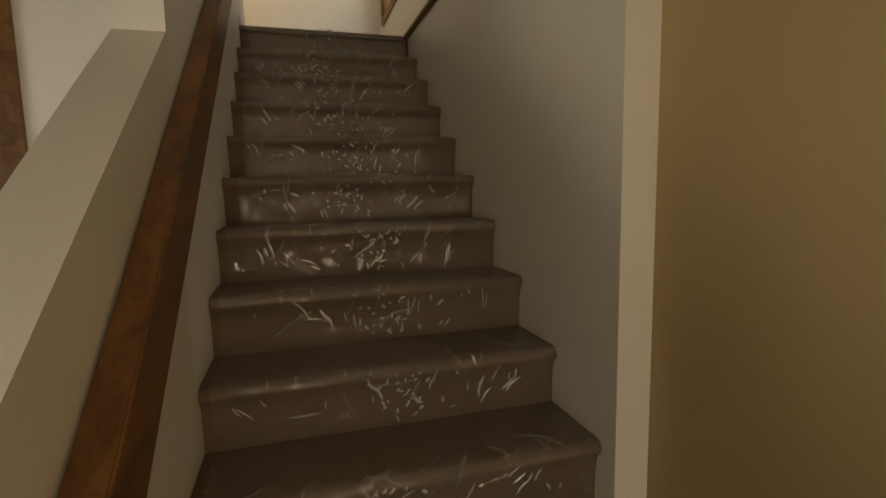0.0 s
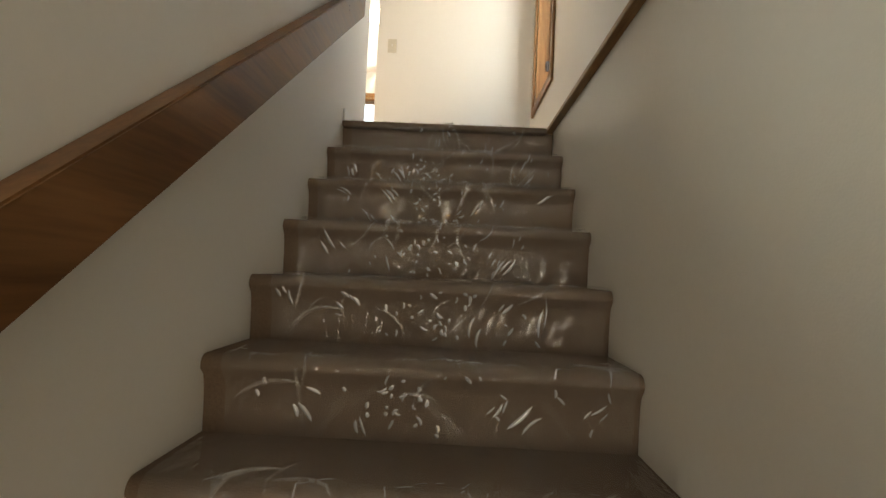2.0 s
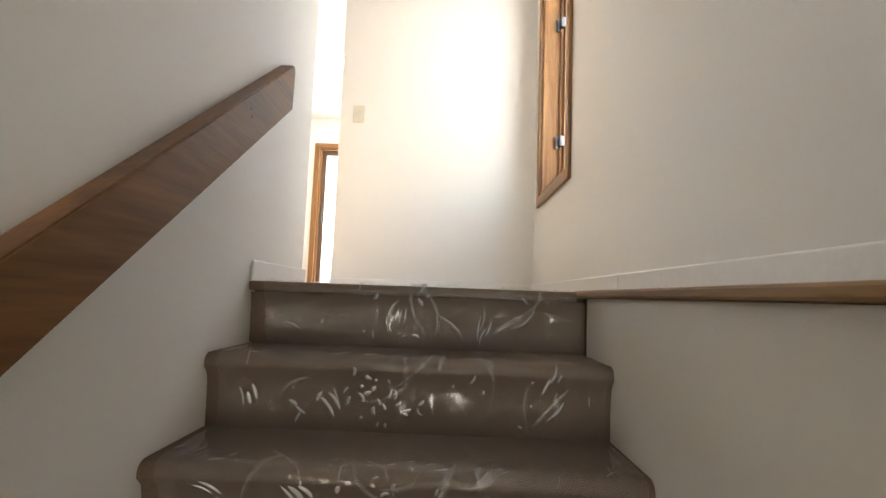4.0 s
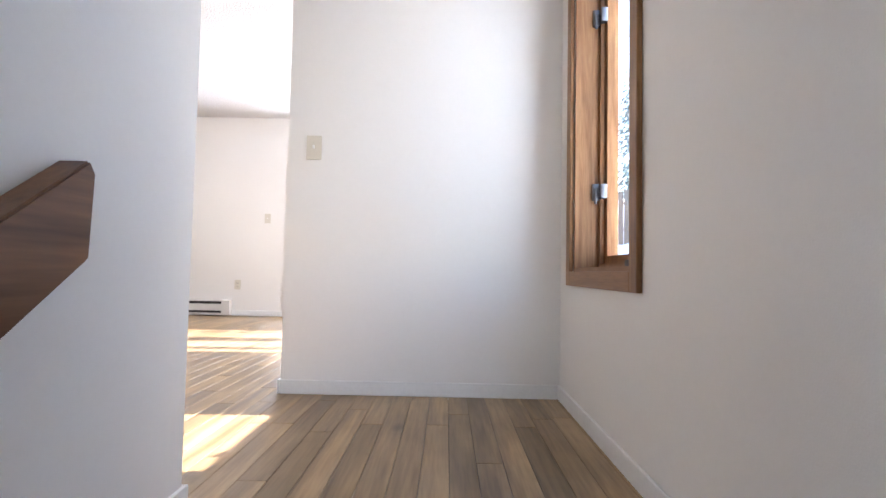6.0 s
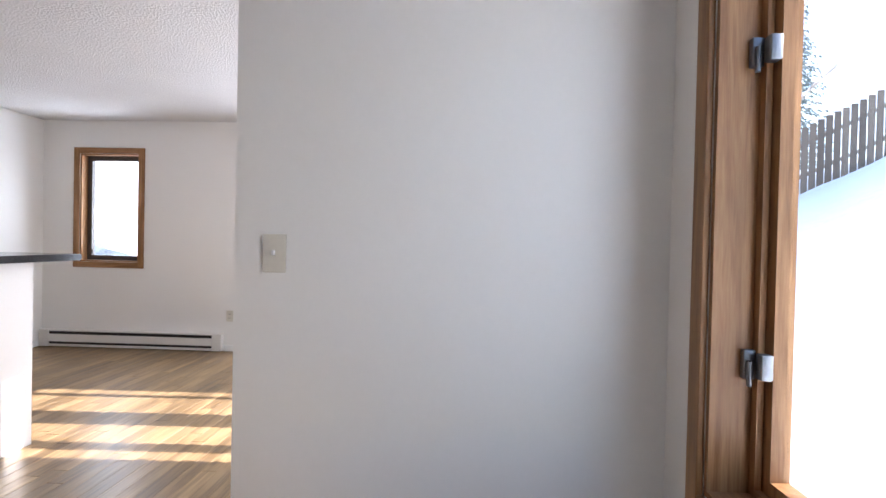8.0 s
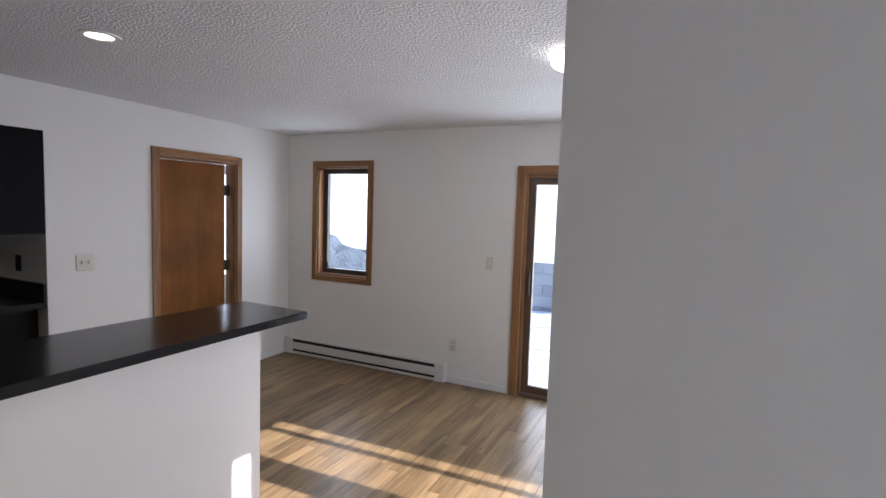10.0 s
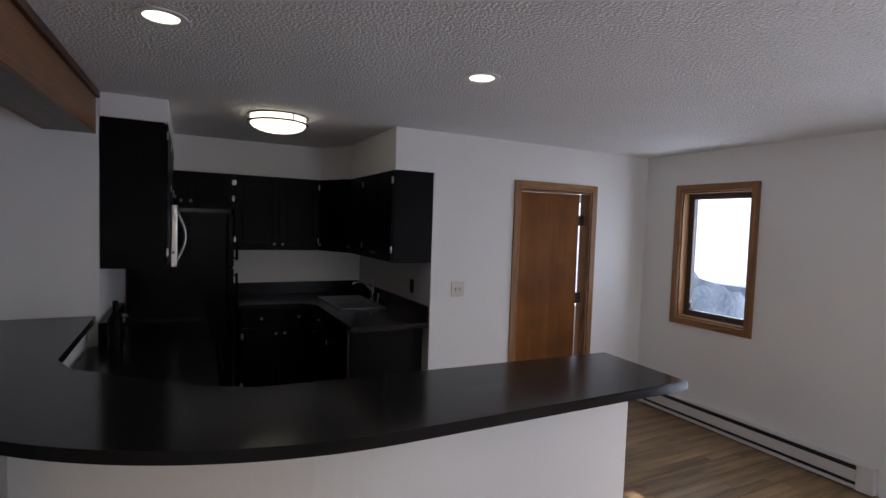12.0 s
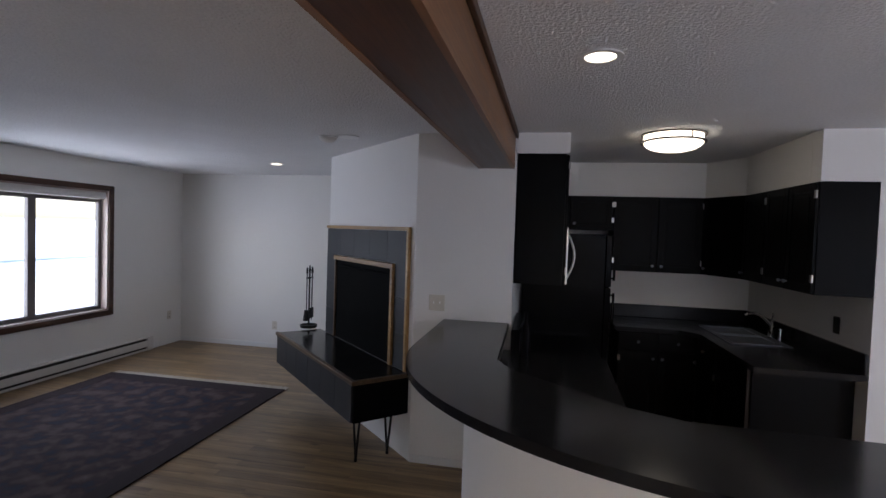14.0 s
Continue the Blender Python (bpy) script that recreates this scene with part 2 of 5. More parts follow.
# Crease glints are whitened into the colour, on top of real gloss.
M_CREASE_GLINT = clear("film_crease_glint", (0.92, 0.92, 0.92), 0.13, 9.0, 0.0, 0.38)
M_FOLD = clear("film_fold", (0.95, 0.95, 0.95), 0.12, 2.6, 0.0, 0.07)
M_GLASS = clear("window_glass", (0.96, 0.98, 0.97), 0.0, 1.35)
M_LAMINATE = material("charcoal_laminate", (0.016, 0.0155, 0.0165), 0.15, vary=0.12, grain=0.1, grain_scale=300, bump=0.05, spec=0.42)
# Bar laminate again, darkened for the dim light inside the kitchen.
M_LAMINATE_DIM = material("charcoal_laminate_dim", (0.011, 0.0105, 0.0115), 0.22, vary=0.12, grain=0.1, grain_scale=300, bump=0.05, spec=0.22)
M_CAB = material("espresso_cabinet", (0.003, 0.0028, 0.003), 0.42, vary=0.2, scale=3, grain=0.1, bump=0.05, spec=0.09)
M_BLACK = material("black_appliance", (0.003, 0.003, 0.004), 0.26, vary=0.1, bump=0, spec=0.09)
M_STEEL = material("brushed_steel", (0.48, 0.47, 0.46), 0.28, 1.0, vary=0.06, bump=0.1, stretch=(1, 1, 0.05))
M_CHROME = material("chrome", (0.75, 0.75, 0.76), 0.1, 1.0, vary=0.03, bump=0)
M_IVORY = material("ivory_plastic", (0.66, 0.62, 0.53), 0.35, vary=0.03, bump=0)
M_HEAT = material("heater_enamel", (0.72, 0.70, 0.66), 0.4, vary=0.05, bump=0.05)
M_DARK = material("dark_slot", (0.02, 0.018, 0.016), 0.7, bump=0)
M_TILE = material("grey_slate_tile", (0.016, 0.017, 0.021), 0.5, spec=0.2, vary=0.2, scale=5, grain=0.12, grain_scale=50, bump=0.2, bump_scale=60, per_piece=0.15)
# Near-black for the screen, its rods, the hearth core and end tile.
M_MATTE_BLACK = material("fire_screen_black", (0.003, 0.003, 0.003), 0.7, vary=0.2, bump=0, spec=0.03)
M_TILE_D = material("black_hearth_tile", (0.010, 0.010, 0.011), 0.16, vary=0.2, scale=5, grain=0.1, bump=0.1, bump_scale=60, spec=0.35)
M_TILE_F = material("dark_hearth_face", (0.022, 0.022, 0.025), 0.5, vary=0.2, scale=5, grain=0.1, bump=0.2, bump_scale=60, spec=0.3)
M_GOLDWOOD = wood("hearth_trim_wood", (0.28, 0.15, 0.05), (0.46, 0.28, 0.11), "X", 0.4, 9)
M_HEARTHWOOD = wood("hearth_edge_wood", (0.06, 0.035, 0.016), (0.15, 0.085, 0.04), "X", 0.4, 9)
M_IRON = material("black_iron", (0.012, 0.011, 0.011), 0.45, 0.6, bump=0.2)
M_BRONZE = material("window_clad_dark", (0.055, 0.042, 0.034), 0.4, vary=0.1, bump=0.05)
M_CLAD = material("window_clad_brown", (0.115, 0.072, 0.048), 0.45, vary=0.12, bump=0.05)
M_GREYSASH = material("grey_sash", (0.16, 0.14, 0.13), 0.5, vary=0.15, bump=0.1)
# Pale wood jamb with the pinkish light on it put into the colour.
M_JAMB_LIT = material("pinkish_lit_jamb", (0.42, 0.33, 0.29), 0.45, vary=0.1, bump=0.1, stretch=(1, 1, 0.1))
M_SNOW = material("snow", (0.86, 0.88, 0.92), 0.6, vary=0.05, scale=0.6, grain=0.03, grain_scale=12, bump=0.5, bump_scale=6, bump_depth=0.06, spec=0.3)
M_BLOCK = material("concrete_block", (0.33, 0.35, 0.39), 0.9, vary=0.15, scale=3, grain=0.1, bump=0.4, bump_scale=40, bump_depth=0.006, per_piece=0.15)
# Blue shade of the mound is put into this base colour.
M_MOUND_SHADE = material("mound_blue_shade", (0.10, 0.125, 0.16), 0.9, vary=0.5, scale=4, grain=0.2, grain_scale=25, bump=0.8, bump_scale=18, bump_depth=0.03)
M_PEWTER = material("pewter_hardware", (0.19, 0.20, 0.22), 0.38, 0.7, vary=0.1, bump=0)
M_FENCE = material("weathered_fence", (0.13, 0.105, 0.085), 0.85, vary=0.2, bump=0.3, bump_scale=30, per_piece=0.25)
M_BARK = material("pale_bark", (0.33, 0.29, 0.25), 0.9, vary=0.25, scale=8, bump=0.6, bump_scale=30, bump_depth=0.01)
M_NEEDLE = material("spruce_needles", (0.11, 0.145, 0.145), 0.8, vary=0.3, scale=3, bump=0, per_piece=0.35, island=True)
M_LAMP = glow("lamp_diffuser", (1.0, 0.90, 0.66), 1.5)
M_LAMP_COOL = glow("lamp_diffuser_cool", (1.0, 0.97, 0.92), 1.7)
M_LAMP_HALL = glow("lamp_diffuser_warm", (1.0, 0.62, 0.26), 2.0)

# ---- building helpers ----


def box(bm, x0, x1, y0, y1, z0, z1, bevel=0.0):
    r = bmesh.ops.create_cube(bm, size=1.0)
    vs = r["verts"]
    for v in vs:
        v.co = Vector((x0 + (v.co.x + 0.5) * (x1 - x0), y0 + (v.co.y + 0.5) * (y1 - y0), z0 + (v.co.z + 0.5) * (z1 - z0)))
    if bevel:
        es = list({e for v in vs for e in v.link_edges})
        bmesh.ops.bevel(bm, geom=es, offset=bevel, segments=2, profile=0.5, affect="EDGES")
    return bm


def cyl(bm, p, q, r0, r1=None, seg=14):
    """A round bar from p to q."""
    p, q = Vector(p), Vector(q)
    d = q - p
    m = Matrix.Translation((p + q) / 2) @ d.to_track_quat("Z", "Y").to_matrix().to_4x4()
    bmesh.ops.create_cone(bm, cap_ends=True, segments=seg, radius1=r0, radius2=r0 if r1 is None else r1, depth=d.length, matrix=m)
    return bm


def boxes(*specs, bevel=0.0):
    bm = bmesh.new()
    for s in specs:
        box(bm, *s, bevel=bevel)
    return bm


def mesh_of(name, bm, mat, smooth=False):
    me = bpy.data.meshes.new(name)
    bmesh.ops.recalc_face_normals(bm, faces=bm.faces)
    if smooth:
        for e in bm.edges:
            e.smooth = len(e.link_faces) == 2 and e.calc_face_angle(0.0) < radians(38)
    bm.to_mesh(me)
    bm.free()
    me.materials.append(mat)
    if smooth:
        for p in me.polygons:
            p.use_smooth = True
    return me


def part(name, bm, mat, parent, label="", smooth=False):
    ob = new(name, mesh_of(name, bm, mat, smooth))
    ob.parent = parent
    if label:
        ob["label"] = label
    return ob


def thing(name, label, category, at=(0, 0, 0), group="", turn=0.0):
    ob = new(name)
    ob.empty_display_size = 0.1
    ob.matrix_world = pose(*at, 0, 0, turn)
    return tagged(ob, label, category, group)


def single(name, bm, mat, label, category, group="", smooth=False, kind=""):
    return tagged(new(name, mesh_of(name, bm, mat, smooth)), label, category, group, kind)


def structure(name, bm, mat, label, category="", smooth=False):
    return tagged(new(name, mesh_of(name, bm, mat, smooth)), label, category or name.split("_")[0], "", "structure")


def slab(axis, a0, a1, u0, u1, z0, z1, holes=()):
    """A wall a0..a1 thick across axis, u0..u1 long, with openings (u0, u1, z0, z1) right through it."""
    us = sorted({u0, u1, *(h[0] for h in holes), *(h[1] for h in holes)})
    zs = sorted({z0, z1, *(h[2] for h in holes), *(h[3] for h in holes)})

    def full(i, j):
        if not (0 <= i < len(us) - 1 and 0 <= j < len(zs) - 1):
            return False
        u, z = (us[i] + us[i + 1]) / 2, (zs[j] + zs[j + 1]) / 2
        return not any(h[0] < u < h[1] and h[2] < z < h[3] for h in holes)

    bm = bmesh.new()

    def p(a, u, z):
        return bm.verts.new((a, u, z) if axis == "x" else (u, a, z))

    for i in range(len(us) - 1):
        for j in range(len(zs) - 1):
            if not full(i, j):
                continue
            ua, ub, za, zb = us[i], us[i + 1], zs[j], zs[j + 1]
            for a in (a0, a1):
                bm.faces.new([p(a, ua, za), p(a, ub, za), p(a, ub, zb), p(a, ua, zb)])
            for di, dj, c in ((-1, 0, ((ua, za), (ua, zb))), (1, 0, ((ub, za), (ub, zb))), (0, -1, ((ua, za), (ub, za))), (0, 1, ((ua, zb), (ub, zb)))):
                if not full(i + di, j + dj):
                    (u, z), (v, w) = c
                    bm.faces.new([p(a0, u, z), p(a1, u, z), p(a1, v, w), p(a0, v, w)])
    bmesh.ops.remove_doubles(bm, verts=bm.verts, dist=1e-5)
    return bm


def prism(outline, z0, z1):
    """An upright block over a plan outline."""
    bm = bmesh.new()
    lo = [bm.verts.new((x, y, z0)) for x, y in outline]
    hi = [bm.verts.new((x, y, z1)) for x, y in outline]
    k = len(outline)
    bm.faces.new(lo[::-1])
    bm.faces.new(hi)
    for i in range(k):
        bm.faces.new([lo[i], lo[(i + 1) % k], hi[(i + 1) % k], hi[i]])
    return bm


def side_prism(profile, x0, x1):
    """A block with a profile in y and z, running from x0 to x1."""
    bm = bmesh.new()
    lo = [bm.verts.new((x0, y, z)) for y, z in profile]
    hi = [bm.verts.new((x1, y, z)) for y, z in profile]
    k = len(profile)
    bm.faces.new(lo)
    bm.faces.new(hi[::-1])
    for i in range(k):
        bm.faces.new([lo[i], hi[i], hi[(i + 1) % k], lo[(i + 1) % k]])
    return bm

# ---- structure ----
RISE, RUN, STEPS = 0.1865, 0.2465, 13
CEIL, XE, XF, YN, XD, YS, XW = 2.428, 1.15, 1.03, 5.40, -3.987, -4.10, -6.92
XB, YK = -5.83, 3.03          # kitchen back wall, kitchen north wall
XST = -4.06                   # stub wall beside the fireplace
LOW = -STEPS * RISE
LWIN = (0.770, 1.457, 0.592, 2.08)
EWIN = (2.82, 4.14, 0.592, 2.05)
NWIN = (-3.577, -2.925, 0.917, 2.078)
SLID = (-1.28, 0.24, 0.0, 2.0)
SWIN = (-5.66, -3.93, 0.63, 2.07)

structure("wall_east", slab("x", XE, XE + 0.16, -5.6, YN + 0.16, LOW - 0.1, 2.6, (LWIN, EWIN)), M_WALL, "off-white painted stairwell wall with a casement window", "wall")
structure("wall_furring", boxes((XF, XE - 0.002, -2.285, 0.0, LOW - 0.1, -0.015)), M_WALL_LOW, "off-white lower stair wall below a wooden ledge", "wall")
structure("trim_ledge", boxes((XF - 0.030, XE - 0.001, -2.30, 0.045, -0.013, 0.008), bevel=0.005), M_CAP, "pale varnished wooden ledge cap along the stair wall", "trim")
structure("wall_north", slab("y", YN, YN + 0.16, -6.2, XE + 0.16, -0.3, 2.6, (NWIN, SLID, (-5.7, -4.7, 0.8, 2.0))), M_WALL, "off-white dining room wall with window and patio door", "wall")
structure("wall_switch", slab("y", 1.693, 1.80, -0.150, XE, -0.05, CEIL + 0.01), M_WALL, "off-white wall at the head of the stairs", "wall")
structure("wall_stair", slab("x", -0.11, 0.0, -2.0, 0.54, LOW - 0.1, CEIL + 0.01), M_WALL, "off-white stair wall carrying the handrail", "wall")
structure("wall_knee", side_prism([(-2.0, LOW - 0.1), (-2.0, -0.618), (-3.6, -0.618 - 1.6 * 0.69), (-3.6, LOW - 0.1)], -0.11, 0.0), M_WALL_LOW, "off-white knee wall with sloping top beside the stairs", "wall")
structure("wall_door", slab("x", XD - 0.12, XD, 2.705, YN, -0.05, CEIL + 0.01, ((2.705, YK, -0.05, 2.108), (3.855, 4.67, 0.0, 2.045),)), M_WALL, "off-white wall with an oak framed door", "wall")
structure("wall_kitchen_north", slab("y", YK, YK + 0.12, XB - 0.15, XD - 0.12, -0.05, CEIL + 0.01), M_WALL, "off-white kitchen wall behind the sink counter", "wall")
structure("wall_kitchen_back", slab("x", XB - 0.12, XB, 0.72, YK, -0.05, CEIL + 0.01), M_WALL, "off-white kitchen end wall", "wall")
structure("wall_kitchen_south", slab("y", 0.72, 0.84, XB - 0.12, -4.3, -0.05, CEIL + 0.01), M_WALL, "off-white wall behind the cooker", "wall")
structure("wall_chimney", prism([(XST, 0.84), (XST, 0.125), (-5.26, -1.075), (-6.0, -0.36), (-5.4, 0.71), (-4.31, 0.72), (-4.31, 0.84)], -0.05, CEIL + 0.01), M_WALL, "off-white angled chimney breast in the corner", "wall")
structure("wall_south", slab("y", YS - 0.16, YS, XW - 0.16, -0.11, -0.3, 2.6, (SWIN,)), M_WALL, "off-white living room wall with a wide window", "wall")
structure("wall_west", slab("x", XW - 0.16, XW, YS, 1.2, -0.3, 2.6), M_WALL, "off-white living room end wall", "wall")
structure("wall_west_back", slab("y", 1.0, 1.16, XW, XB - 0.12, -0.3, 2.6), M_WALL, "plain wall behind the chimney", "wall")
structure("wall_living_east", slab("x", -0.11, 0.0, YS - 0.16, -2.0, -0.02, CEIL + 0.01), M_WALL, "off-white living room wall over the stairs", "wall")
structure("wall_bedroom", slab("x", -6.2, -6.08, YK + 0.12, YN, -0.05, CEIL + 0.01), M_WALL, "plain wall of the room behind the door", "wall")
structure("ceiling", boxes((XW - 0.16, XE + 0.16, YS - 0.16, YN + 0.16, CEIL, 2.62)), M_CEIL, "white textured popcorn ceiling", "ceiling")
structure("ceiling_stairs_end", boxes((0.0, XE, -5.6, -3.55, CEIL - 2.7, CEIL - 2.45)), M_WALL, "white ceiling over the lower hall", "ceiling")
TWIN = (0.22, 0.93, 1.40, 2.00)
structure("wall_stair_south", slab("y", -3.57, -3.45, 0.0, XE, CEIL - 2.7, CEIL, (TWIN,)), M_WALL, "off-white end wall high over the lower hall", "wall")
structure("floor_base", boxes((XW, XE, 0.045, YN, -0.25, -0.016), (XW, -0.11, YS, 0.045, -0.25, -0.016)), M_GAP, "dark joints beneath the oak floor boards", "floor")
structure("floor_lower", boxes((-2.6, XE, -5.6, 0.3, LOW - 0.2, LOW)), M_CARPET, "brown carpeted lower hall floor", "floor")
structure("wall_lower_north", slab("y", -1.6, -1.48, -2.6, -0.11, LOW - 0.1, -0.25), M_WALL, "white lower hall wall with a wooden door", "wall")
# Openings in these two walls are unseen, added to admit light.
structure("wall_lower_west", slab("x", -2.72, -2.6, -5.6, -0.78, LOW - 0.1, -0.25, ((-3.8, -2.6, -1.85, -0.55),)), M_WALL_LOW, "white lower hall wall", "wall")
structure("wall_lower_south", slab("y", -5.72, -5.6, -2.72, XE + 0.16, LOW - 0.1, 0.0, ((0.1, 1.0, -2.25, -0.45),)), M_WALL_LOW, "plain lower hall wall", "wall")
structure("wall_lower_east", slab("x", XE - 0.02, XE - 0.002, -5.6, -2.286, LOW - 0.1, -0.28), M_TAN, "tan painted lower hall wall", "wall")

# soffits above the kitchen cabinets
structure("soffit", boxes((XB, XD - 0.122, 2.705, YK - 0.002, 2.108, CEIL)), M_WALL, "off-white soffit above the cabinets", "trim")
structure("soffit_back", boxes((XB + 0.002, -5.50, 0.85, 2.70, 2.108, CEIL - 0.002)), M_WALL, "off-white soffit above the cabinets", "trim")
structure("soffit_corner", prism([(-5.499, 2.50), (-5.11, 2.703), (-5.499, 2.703)], 2.108, CEIL - 0.003), M_WALL, "off-white angled soffit corner", "trim")
structure("soffit_south", boxes((-5.499, XST - 0.001, 0.842, 1.20, 2.285, CEIL - 0.001)), M_WALL, "off-white soffit above the tall cabinet", "trim")

# baseboards
def baseboard(name, specs):
    structure(name, boxes(*specs, bevel=0.004), M_TRIM_W, "low white painted baseboard", "baseboard")

BH = 0.066
baseboard("baseboard_switch", [(-0.150, XE - 0.012, 1.681, 1.692, 0, BH)])
baseboard("baseboard_switch_end", [(-0.162, -0.151, 1.681, 1.81, 0, BH)])
baseboard("baseboard_east", [(XE - 0.012, XE - 0.001, 0.046, 1.692, 0, BH)])
baseboard("baseboard_ledge", [(XE - 0.012, XE - 0.001, -3.4, 0.045, 0.005, BH)])
baseboard("baseboard_stair", [(0.001, 0.012, 0.0, 0.552, 0, BH)])
baseboard("baseboard_stair_end", [(-0.122, 0.0, 0.541, 0.552, 0, BH)])
baseboard("baseboard_north", [(-1.975, -1.36, YN - 0.012, YN - 0.001, 0, BH)])
baseboard("baseboard_north_end", [(0.32, XE, YN - 0.012, YN - 0.001, 0, BH)])
baseboard("baseboard_door", [(XD + 0.001, XD + 0.012, YK, 3.79, 0, BH)])
baseboard("baseboard_door_end", [(XD + 0.001, XD + 0.012, 4.735, YN - 0.07, 0, BH)])
baseboard("baseboard_west", [(XW + 0.001, XW + 0.012, YS, 0.9, 0, BH)])
baseboard("baseboard_south", [(XW + 0.012, -6.34, YS + 0.001, YS + 0.012, 0, BH)])
baseboard("baseboard_stub", [(XST + 0.001, XST + 0.010, 0.125, 0.66, 0, BH * 0.9)])

# ceiling beam between living room and kitchen
beam = thing("ceiling_beam", "dark stained boxed wooden beam across the ceiling", "beam", (XST, 0.70, 2.175), "", -1.2)
part("beam_side", boxes((0.0, 3.95, 0.103, 0.125, 0.0, 0.235)), M_BEAM, beam, "warm brown side board")
part("beam_side", boxes((0.0, 3.95, -0.130, -0.108, 0.0, 0.235)), M_BEAM, beam, "warm brown side board")
# Underside and crown strip take the darker copy of the beam wood.
part("beam_soffit", boxes((0.0, 3.95, -0.107, 0.102, 0.002, 0.022)), M_BEAM_D, beam, "underside board, darker than the sides")
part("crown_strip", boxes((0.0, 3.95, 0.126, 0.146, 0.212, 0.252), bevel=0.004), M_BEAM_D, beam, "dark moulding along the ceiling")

# ---- windows ----


def casing(ob, axis, side, a, u0, u1, z0, z1, w=0.06, d=0.018, sill=True, mats=None):
    """Flat wooden casing round an opening on the face a; side is the direction into the room."""
    mv, mh = mats
    a0, a1 = sorted((a + side * 0.001, a + side * d))
    def put(name, p0, p1, q0, q1, mat):
        s = (a0, a1, p0, p1, q0, q1) if axis == "x" else (p0, p1, a0, a1, q0, q1)
        part(name, boxes(s, bevel=0.003), mat, ob)
    put("casing", u0 - w, u0, z0 - (w if sill else 0), z1 + w, mv)
    put("casing", u1, u1 + w, z0 - (w if sill else 0), z1 + w, mv)
    put("casing", u0, u1, z1, z1 + w, mh)
    if sill:
        put("casing", u0, u1, z0 - w, z0, mh)


def lining(ob, axis, a0, a1, u0, u1, z0, z1, t=0.016, sill=True, mats=None):
    """Boards that line the depth of an opening."""
    mv, mh = mats
    def put(name, p0, p1, q0, q1, mat):
        s = (a0, a1, p0, p1, q0, q1) if axis == "x" else (p0, p1, a0, a1, q0, q1)
        part(name, boxes(s), mat, ob)
    put("jamb", u0 + 0.001, u0 + t, z0, z1, mv)
    put("jamb", u1 - t, u1 - 0.001, z0, z1, mv)
    put("head", u0 + t, u1 - t, z1 - t, z1 - 0.001, mh)
    if sill:
        put("sill", u0 + t, u1 - t, z0 + 0.001, z0 + t, mh)


def sash(ob, name, axis, a0, a1, u0, u1, z0, z1, w, mat, glass_at):
    """A sash of four rails with its pane."""
    def spec(p0, p1, q0, q1, b0=a0, b1=a1):
        return (b0, b1, p0, p1, q0, q1) if axis == "x" else (p0, p1, b0, b1, q0, q1)
    s = part(name, boxes(spec(u0, u0 + w, z0, z1), spec(u1 - w, u1, z0, z1), spec(u0 + w, u1 - w, z0, z0 + w), spec(u0 + w, u1 - w, z1 - w, z1)), mat, ob)
    g = part("pane", boxes(spec(u0 + w, u1 - w, z0 + w, z1 - w, glass_at - 0.002, glass_at + 0.002)), M_GLASS, s, "clear glass pane")
    g.visible_shadow = False
    return s


# casement window on the landing
win = tagged(thing("window_1", "tall casement window with orange oak trim and metal hinges", "window", (0, 0, 0)), kind="structure")
casing(win, "x", -1, XE, *LWIN, mats=(M_OAK, M_OAK_Y))
lining(win, "x", XE + 0.001, XE + 0.172, *LWIN, mats=(M_OAK, M_OAK_Y))
part("stop", boxes((XE + 0.100, XE + 0.116, LWIN[0] + 0.017, LWIN[1] - 0.017, LWIN[2] + 0.017, LWIN[2] + 0.034),
                   (XE + 0.100, XE + 0.116, LWIN[1] - 0.040, LWIN[1] - 0.017, LWIN[2] + 0.034, LWIN[3] - 0.02),
                   (XE + 0.100, XE + 0.116, LWIN[0] + 0.017, LWIN[0] + 0.034, LWIN[2] + 0.034, LWIN[3] - 0.02)), M_OAK, win, "oak window stop")
sash(win, "sash", "x", XE + 0.120, XE + 0.165, LWIN[0] + 0.018, LWIN[1] - 0.018, LWIN[2] + 0.018, LWIN[3] - 0.018, 0.048, M_OAK, XE + 0.150)
for hz in (0.925, 1.67):
    bm = boxes((XE + 0.070, XE + 0.099, LWIN[1] - 0.034, LWIN[1] - 0.0165, hz - 0.035, hz + 0.035), bevel=0.003)
    box(bm, XE + 0.092, XE + 0.119, LWIN[1] - 0.070, LWIN[1] - 0.042, hz - 0.03, hz + 0.03, bevel=0.003)
    cyl(bm, (XE + 0.080, LWIN[1] - 0.040, hz - 0.05), (XE + 0.080, LWIN[1] - 0.040, hz + 0.01), 0.006)
    part("latch", bm, M_PEWTER, win, "grey metal sash latch", True)
bm = boxes((XE + 0.072, XE + 0.112, 0.98, 1.06, LWIN[2] + 0.017, LWIN[2] + 0.042), bevel=0.006)
cyl(bm, (XE + 0.085, 1.02, LWIN[2] + 0.04), (XE + 0.05, 0.94, LWIN[2] + 0.055), 0.007)
part("crank", bm, M_BRONZE, win, "dark metal window crank", True)

# small window of the dining room
win = tagged(thing("window_2", "narrow casement window with brown oak trim", "window"), kind="structure")
casing(win, "y", -1, YN, *NWIN, mats=(M_OAK, M_OAK_X))
lining(win, "y", YN + 0.001, YN + 0.15, *NWIN, mats=(M_OAK, M_OAK_X))
sash(win, "sash", "y", YN + 0.085, YN + 0.13, NWIN[0] + 0.018, NWIN[1] - 0.018, NWIN[2] + 0.018, NWIN[3] - 0.018, 0.05, M_BRONZE, YN + 0.11)
